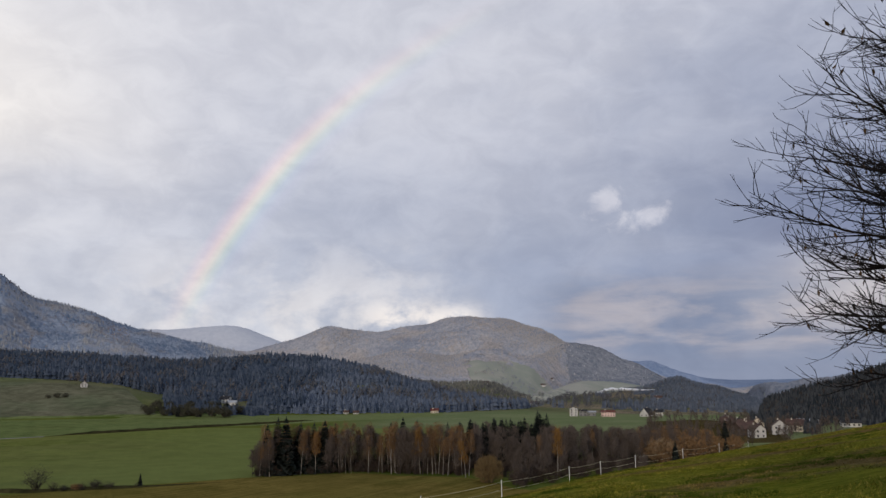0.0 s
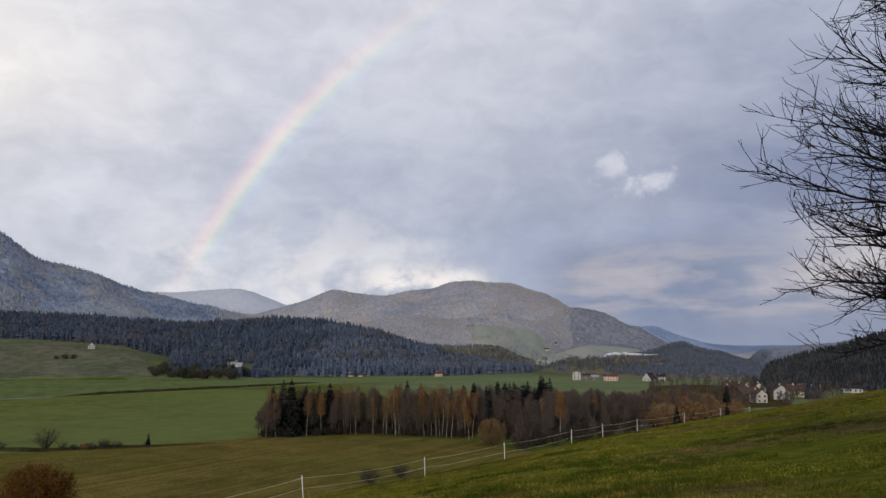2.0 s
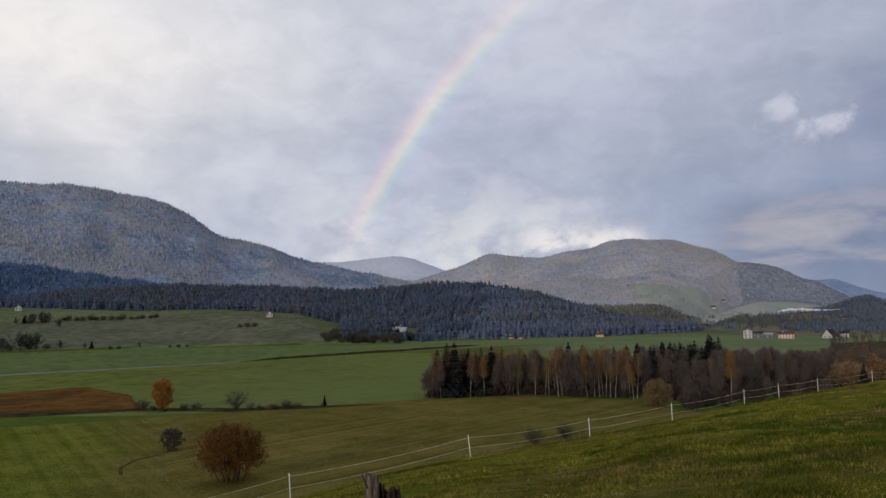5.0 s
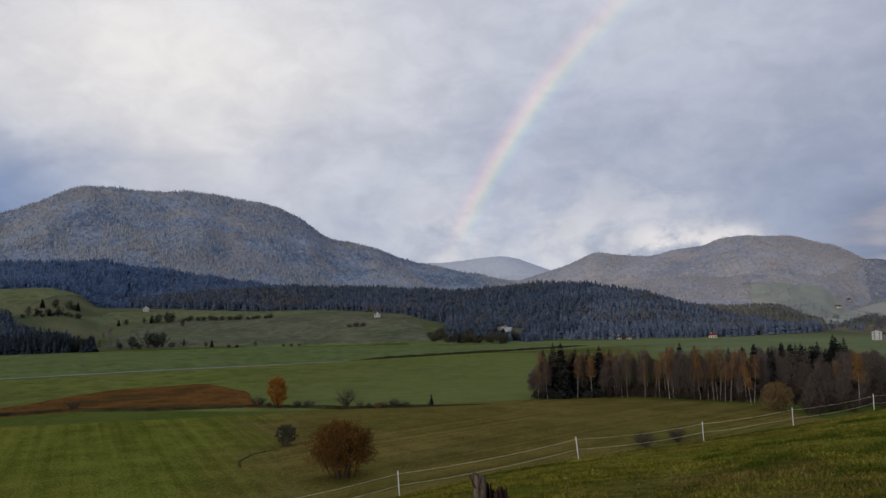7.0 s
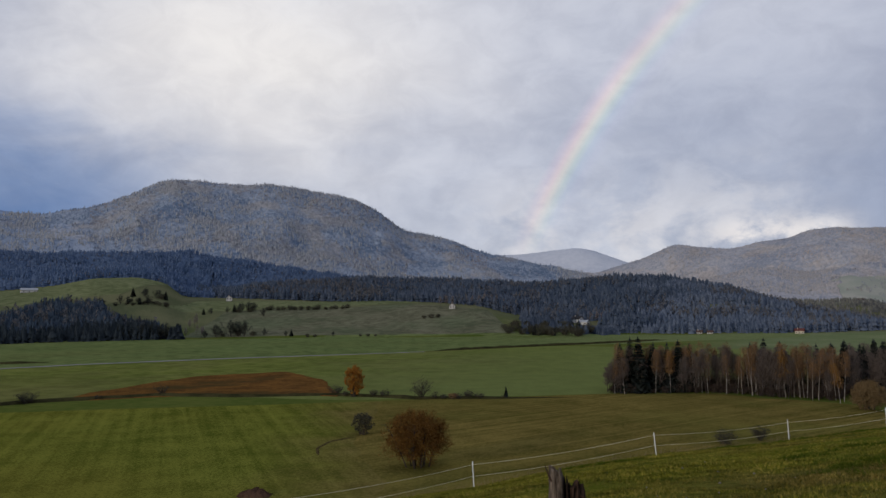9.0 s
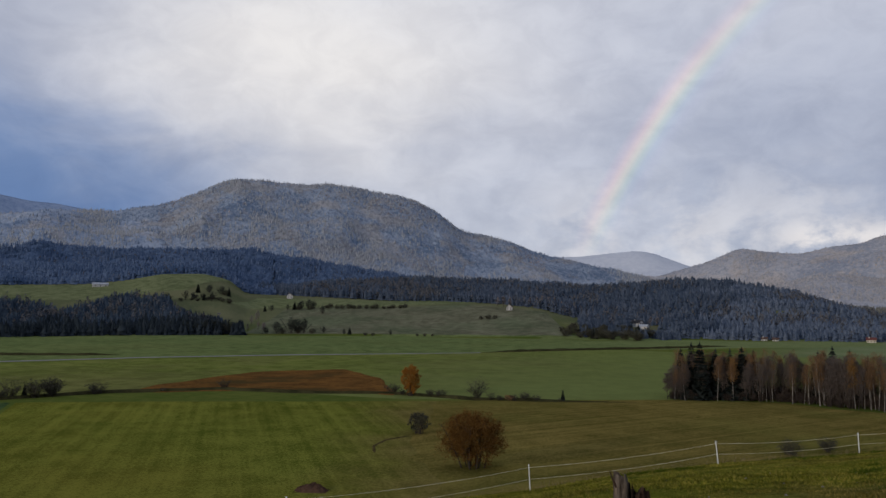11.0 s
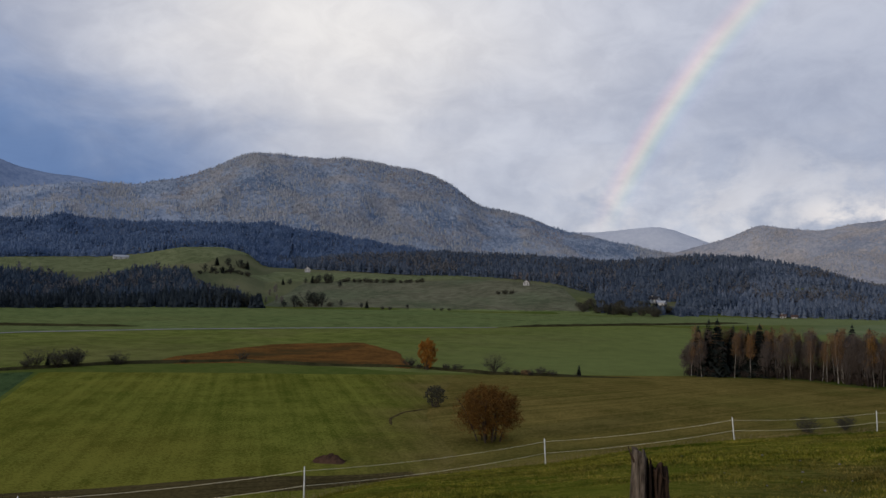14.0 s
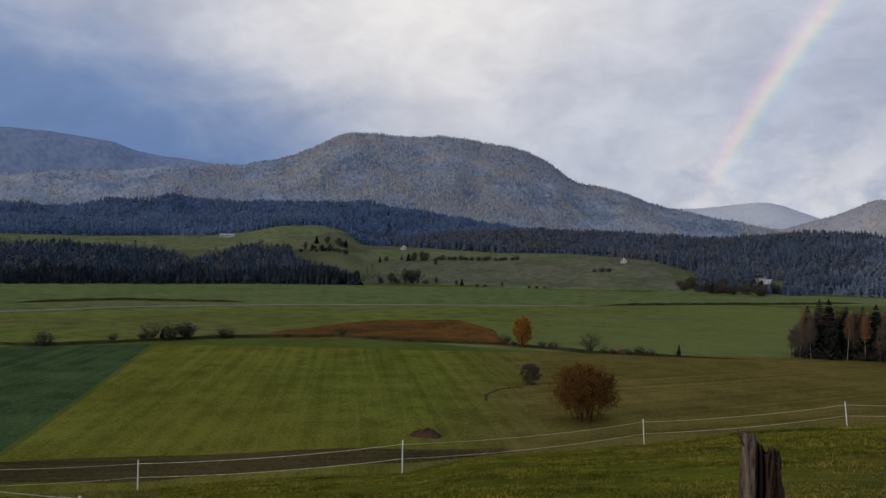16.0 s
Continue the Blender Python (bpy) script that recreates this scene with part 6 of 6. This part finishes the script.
# a nearer corner post with a rope running off
corner = tagged(new("corner_fence_post"), "short white corner post with a slack fence rope", "fence post")
cx, cy = polar(-63.0, 16.5)
cz = float(height(cx, cy))
bm = bmesh.new()
bmesh.ops.create_cone(bm, cap_ends=True, segments=8, radius1=0.026, radius2=0.022, depth=1.3, matrix=pose(0, 0, 0.45))
bmesh.ops.create_cone(bm, cap_ends=True, segments=8, radius1=0.035, radius2=0.030, depth=0.08, matrix=pose(0, 0, 1.06))
part("post", bm, M["plastic"], corner)
corner.matrix_basis = pose(cx, cy, EYE - 16.5 * math.tan(radians(15.95)) - 1.10)
ex, ey = polar(-82.0, 15.0)
p0, p1 = Vector((0, 0, 1.05)), Vector((ex - cx, ey - cy, float(height(ex, ey)) + 1.35 - corner.matrix_basis.translation.z))
part("rope", tri_mesh("rope", tubes([[(p0.lerp(p1, t / 8) - Vector((0, 0, 0.5 * (t / 8) * (1 - t / 8))), 0.009) for t in range(9)]], 4), M["tape"]), None, corner)

# the old broken wooden post
def broken_post():
    """A weathered round post with a deep split: a tall grey side, a rotten lower side, a jagged broken top."""
    root = tagged(new("broken_post"), "weathered broken wooden post, split and jagged on top", "wooden post")
    rnd = random.Random(9)
    jag = [rnd.uniform(-0.07, 0.015) if rnd.random() < 0.6 else rnd.uniform(-0.015, 0.03) for _ in range(72)]
    nz = lambda x, y, z: noise.noise(Vector((x, y, z)))

    def top(a):      # height of the break round the post; -90 degrees faces the camera
        h = float(np.interp(a, [-270, -215, -190, -150, -112, -100, -94, -86, -80, -72, -50, -20, 10, 40, 90], [1.43, 1.47, 1.52, 1.51, 1.51, 1.48, 1.42, 1.48, 1.475, 1.43, 1.465, 1.44, 1.395, 1.39, 1.42]))
        u = (a + 270) / 5.0
        return h + jag[int(u) % 72] * 0.55

    def skin(a, z):
        t = z / 1.5
        rad = 0.099 - 0.008 * t - 0.008 * max(0.0, t - 0.84) / 0.16
        split = math.exp(-((a + 97 + 5 * nz(0, z * 3, 1)) / 6.0) ** 2) * 0.055 + math.exp(-((a + 76 + 6 * nz(0, z * 3.5, 7)) / 5.0) ** 2) * 0.042 + math.exp(-((a + 30 + 8 * nz(3, z * 4, 2)) / 4.0) ** 2) * 0.020
        r_ = radians(a)
        cx, cy = math.cos(r_), math.sin(r_)
        grain = 0.0045 * nz(cx * 26, cy * 26, z * 2.0) + 0.0030 * nz(cx * 60, cy * 60, z * 4.0)
        lump = (0.016 if a > -72 else 0.008) * nz(cx * 4 + 5, cy * 4, z * 7) + 0.010 * nz(cx * 9, cy * 9, z * 14) * (1 if a > -72 else 0.35)
        return max(0.02, rad - split + grain + lump)

    def side(name, a0, a1, mat, step=2.0):
        n_, m_ = int((a1 - a0) / step) + 1, 110
        V, F = [], []
        for i in range(m_ + 3):
            for j in range(n_):
                a = a0 + (a1 - a0) * j / (n_ - 1)
                h = top(a)
                z = h * min(1.0, i / (m_ - 1))
                q = skin(a, z)
                if i >= m_:      # the broken face falls inwards
                    q, z = q * (0.72, 0.40, 0.05)[i - m_], z - (0.012, 0.05, 0.09)[i - m_] + 0.02 * nz(a * 0.2, i, 3)
                V.append((q * math.cos(radians(a)), q * math.sin(radians(a)), z))
        for i in range(m_ + 2):
            for j in range(n_ - 1):
                p_ = i * n_ + j
                F.append((p_, p_ + 1, p_ + n_ + 1, p_ + n_))
        return part(name, mesh_from(name, V, F, mat), None, root)

    side("slab", -212, -101, M["oldwood"])
    # inside of the split, coloured near-black for the shade in it
    side("split", -101, -72, M["split_shade"])
    side("block", -72, 45, M["oldwood_dark"])
    side("back_slab", 45, 148, M["oldwood_dark"])
    # loose slivers: a spike at the slab's corner, crumbs on the rotten block, one at the foot
    slivers = [((-0.070, -0.045, 1.45), (-0.5, 0, 1), 0.085, 0.007), ((0.035, -0.06, 1.40), (0.7, -0.2, -0.1), 0.07, 0.006), ((0.01, -0.06, 1.42), (0.9, 0.1, -0.15), 0.06, 0.005), ((0.05, -0.05, 1.37), (-0.6, -0.3, 0.5), 0.06, 0.006), ((-0.11, -0.06, 1.13), (-0.45, -0.1, 1), 0.06, 0.008)]
    rs = random.Random(31)
    for c, d, ln, rad in slivers:
        part("sliver", tri_mesh("sliver", tubes([limb(Vector(c), Vector(d), ln, rad, 3, Vector((0, 0, 0)), rs, 0.3)], 5), M["oldwood_dark"]), None, root)
    return root


old_post = broken_post()
sx, sy = polar(-15.7, 4.0)
sx, sy = sx - 0.046, sy - 0.029
old_post.matrix_basis = pose(sx, sy, EYE - 4.0 * math.tan(radians(11.45)) - 1.511, 0, -0.5, 15.35)

# mound of dug soil in the field
bm = bmesh.new()
bmesh.ops.create_grid(bm, x_segments=36, y_segments=24, size=1.0)
for v in bm.verts:
    q = max(0.0, 1 - v.co.x ** 2 - v.co.y ** 2)
    v.co = Vector((v.co.x * 3.2, v.co.y * 1.9, 1.25 * q ** 0.8 * (1 + 0.5 * noise.noise(Vector((v.co.x * 3, v.co.y * 3, 4)))) + 0.18 * noise.noise(v.co * 9) * q - 0.1))
mound = tagged(part("soil_mound", bm, M["soil"], None, "heap of dark brown dug soil in the field", True), category="mound")
mound.matrix_basis = pose(-95, 117.5, float(height(-95, 117.5)) + 0.25, 0, 0, 25)
sheet("terrace_edge", [(-112, 181), (-115, 172), (-112.5, 162.5), (-106, 154)], [(-111.4, 181.4), (-113.9, 172), (-111.5, 163), (-105.3, 154.6)], M["track"], "dark curved terrace edge in the field", "bank", lift=0.2, n=60, m=5, ragged=0.8, hump=0.15, taper=True)

# grass blades, thick near the camera and thinner outwards
gr = np.random.default_rng(5)
def blades(name, count, a0, a1, r0, r1, tall, wide, mat, label, lean=0.5, power=1.0):
    a = gr.uniform(a0, a1, count)
    lim = np.minimum(brow_far(a) * 1.12, r1)
    r = r0 + (lim - r0) * gr.uniform(0, 1, count) ** power
    x, y = r * np.sin(np.radians(a)), r * np.cos(np.radians(a))
    tuft = np.clip(0.75 + 0.9 * rough2(x, y, 1.6, 51, 3) + 0.5 * rough2(x, y, 7, 52, 2), 0.25, 2.2)
    h = tall * gr.uniform(0.5, 1.3, count) * tuft
    w = wide * (0.6 + r * 0.075) * gr.uniform(0.7, 1.3, count)
    z = height(x, y) - 0.01
    t = gr.uniform(0, 2 * np.pi, count)
    lx, ly = gr.normal(0, lean, count) * h, gr.normal(0, lean, count) * h
    dx, dy = np.cos(t) * w, np.sin(t) * w
    V = np.stack([np.stack([x - dx, y - dy, z], -1), np.stack([x + dx, y + dy, z], -1), np.stack([x + lx, y + ly, z + h], -1)], 1).reshape(-1, 3)
    ob = new(name, mesh_from(name, V, np.arange(count * 3).reshape(-1, 3), mat))
    return tagged(ob, label, "grass", kind="stuff")


blades("pasture_grass", 480000, -72, 32, 6.0, 150, 0.060, 0.008, M["grass"], "short green and straw-coloured pasture grass", 0.6, 1.25)
# darker lush tufts here and there
ta = gr.uniform(-72, 32, 8000)
tr = 6 + (np.minimum(brow_far(ta) * 1.05, 110) - 6) * gr.uniform(0, 1, 8000) ** 1.3
txs, tys = tr * np.sin(np.radians(ta)), tr * np.cos(np.radians(ta))
keep_t = 0.6 * rough2(txs, tys, 2.4, 71, 3) + 0.6 * rough2(txs, tys, 14, 72, 2) > 0.16 + 0.22 * np.hypot(txs, tys) / brow_far(np.degrees(np.arctan2(txs, tys)))
txs, tys = txs[keep_t], tys[keep_t]
per = 60
cx_, cy_ = np.repeat(txs, per), np.repeat(tys, per)
spread_t = np.repeat(gr.uniform(0.10, 0.36, len(txs)), per)
bx, by = cx_ + gr.normal(0, 1, len(cx_)) * spread_t, cy_ + gr.normal(0, 1, len(cx_)) * spread_t * 0.8
bh = gr.uniform(0.06, 0.17, len(bx)) * np.exp(-((bx - cx_) ** 2 + (by - cy_) ** 2) / (2 * (spread_t * 1.2) ** 2))
bw = 0.006 * (0.6 + np.hypot(bx, by) * 0.07)
bt = gr.uniform(0, 2 * np.pi, len(bx))
bz = height(bx, by) - 0.01
V = np.stack([np.stack([bx - np.cos(bt) * bw, by - np.sin(bt) * bw, bz], -1), np.stack([bx + np.cos(bt) * bw, by + np.sin(bt) * bw, bz], -1), np.stack([bx + gr.normal(0, 0.5, len(bx)) * bh, by + gr.normal(0, 0.5, len(bx)) * bh, bz + bh], -1)], 1).reshape(-1, 3)
tagged(new("grass_tufts", mesh_from("grass_tufts", V, np.arange(len(bx) * 3).reshape(-1, 3), M["tuft"])), "dark green tufts of longer pasture grass", "grass", kind="stuff")
# dry stalks along the fence
wa = []
for k in range(900):
    i = gr.integers(0, 4)
    t = gr.uniform()
    a = POSTS[i][0] * (1 - t) + POSTS[i + 1][0] * t
    r = POSTS[i][1] * (1 - t) + POSTS[i + 1][1] * t + gr.normal(0, 0.5)
    wa.append(polar(a, r))
wa += [polar(gr.uniform(-66, -58), gr.uniform(17.5, 24)) for _ in range(160)]
lines = []
rnd = random.Random(4)
for px, py in wa:
    z = float(height(px, py))
    hh = rnd.uniform(0.12, 0.42)
    lines.append(limb(Vector((px, py, z)), Vector((rnd.gauss(0, 0.2), rnd.gauss(0, 0.2), 1)), hh, 0.006, 2, Vector((rnd.gauss(0, 0.3), rnd.gauss(0, 0.3), 0)), rnd))
tagged(new("dry_weeds", tri_mesh("dry_weeds", tubes(lines, 3), M["weeds"])), "dry beige grass stalks along the fence", "weeds", kind="stuff")

# pebbles on the trodden patch
V, F = [], []
for k in range(40):
    px, py = polar(rnd.uniform(-14, 8), rnd.uniform(9, 24))
    s = rnd.uniform(0.012, 0.035)
    z = float(height(px, py))
    q = len(V)
    V += [(px + s * ax * rnd.uniform(0.7, 1.2), py + s * ay, z + s * (0.4 + az_)) for ax, ay, az_ in ((1, 0, 0), (-1, 0, 0), (0, 1, 0), (0, -1, 0), (0, 0, 0.8), (0, 0, -0.8))]
    F += [(q, q + 2, q + 4), (q + 2, q + 1, q + 4), (q + 1, q + 3, q + 4), (q + 3, q, q + 4), (q + 2, q, q + 5), (q + 1, q + 2, q + 5), (q + 3, q + 1, q + 5), (q, q + 3, q + 5)]
tagged(new("pebbles", mesh_from("pebbles", V, F, M["stone"])), "pale pebbles in the trodden grass", "stones", kind="stuff")


# ================= the bare tree beside the camera =================
def near_tree():
    rnd = random.Random(77)
    tall = 9.6
    trunk = limb(Vector((0, 0, -0.3)), Vector((0.02, 0, 1)), tall, 0.17, 9, Vector((0, 0, 0.3)), rnd, 0.10, 0.03)
    big_l, mid_l, fine_l, twig_l = [trunk], [], [], []
    for k in range(225):
        t = 0.19 + 0.79 * (k + rnd.random()) / 225
        p, d, r = along(trunk, t)
        a = k * 2.39996 + rnd.uniform(-0.4, 0.4)
        ln = float(np.interp(t, [0.1, 0.2, 0.28, 0.36, 0.46, 0.6, 0.9, 1.0], [1.5, 1.9, 2.7, 3.05, 2.35, 1.8, 1.7, 0.9])) * rnd.uniform(0.60, 1.0)
        br = limb(p, Vector((math.cos(a), math.sin(a), rnd.uniform(-0.1, 0.40))), ln, min(0.032, r * 0.35), 7, Vector((0, 0, rnd.uniform(-0.35, 0.35))), rnd, 0.16)
        big_l.append(br)
        for j in range(12):
            u = 0.22 + 0.76 * (j + rnd.random()) / 12
            q, d2, r2 = along(br, u)
            side = Vector((-d2.y, d2.x, 0)) * (1 if j % 2 else -1)
            m_ = limb(q, d2 * 0.9 + side * rnd.uniform(0.4, 0.9) + Vector((0, 0, rnd.uniform(-0.35, 0.5))), ln * rnd.uniform(0.22, 0.42) * (1.2 - 0.6 * u), r2 * 0.55 + 0.0035, 5, Vector((0, 0, rnd.uniform(-0.2, 0.7))), rnd, 0.25)
            mid_l.append(m_)
            for i in range(6):
                q2, d3, r3 = along(m_, 0.2 + 0.8 * (i + rnd.random()) / 6)
                f_ = limb(q2, d3 + Vector((rnd.gauss(0, 0.55), rnd.gauss(0, 0.55), rnd.gauss(0.1, 0.45))), rnd.uniform(0.16, 0.42), max(0.0048, r3 * 0.6), 3, Vector((0, 0, rnd.uniform(-0.1, 0.6))), rnd, 0.5)
                fine_l.append(f_)
                if rnd.random() < 0.55:
                    q3, d4, r4 = along(f_, rnd.uniform(0.4, 0.9))
                    twig_l.append(limb(q3, d4 + Vector((rnd.gauss(0, 0.6), rnd.gauss(0, 0.6), rnd.gauss(0.2, 0.4))), rnd.uniform(0.06, 0.18), 0.0036, 2, Vector((0, 0, 0.2)), rnd, 0.6))
    root = tagged(new("bare_roadside_tree"), "dark leafless tree with fine twigs and a few withered leaves", "tree")
    part("trunk", tri_mesh("trunk", tubes(big_l[:1], 10), M["bark"]), None, root)
    for br in big_l[1:]:
        part("branch", tri_mesh("branch", tubes([br], 6), M["twig"]), None, root)
    tw = part("twig_mass", tri_mesh("twig_mass", tubes(mid_l, 4), M["twig"]), None, root)
    part("fine_twig_mass", tri_mesh("fine_twig_mass", tubes(fine_l + twig_l, 3), M["twig"]), None, root)
    V, F = [], []
    for k in range(900):
        p, d, r = along(fine_l[rnd.randrange(len(fine_l))], rnd.uniform(0.7, 1.0))
        s = rnd.uniform(0.026, 0.056)
        u = Vector((rnd.gauss(0, 0.35), rnd.gauss(0, 0.35), -1)).normalized()
        w = u.cross(Vector((rnd.gauss(0, 1), rnd.gauss(0, 1), 0.1))).normalized()
        nrm = u.cross(w)
        q = len(V)
        V += [tuple(p), tuple(p + u * s + w * s * 0.42 + nrm * s * 0.22), tuple(p + u * s * 2.1 + nrm * s * 0.5), tuple(p + u * s - w * s * 0.42 + nrm * s * 0.22), tuple(p + u * s * 1.1)]
        F += [(q, q + 1, q + 4), (q + 1, q + 2, q + 4), (q + 2, q + 3, q + 4), (q + 3, q, q + 4)]
    part("withered_foliage", tri_mesh("withered_foliage", (V, F), M["leaf"]), None, root)
    return root


tree = near_tree()
tx, ty = polar(38.0, 9.6)
tree.matrix_basis = pose(tx, ty, float(height(tx, ty)) - 0.05, 0, 0, 0)
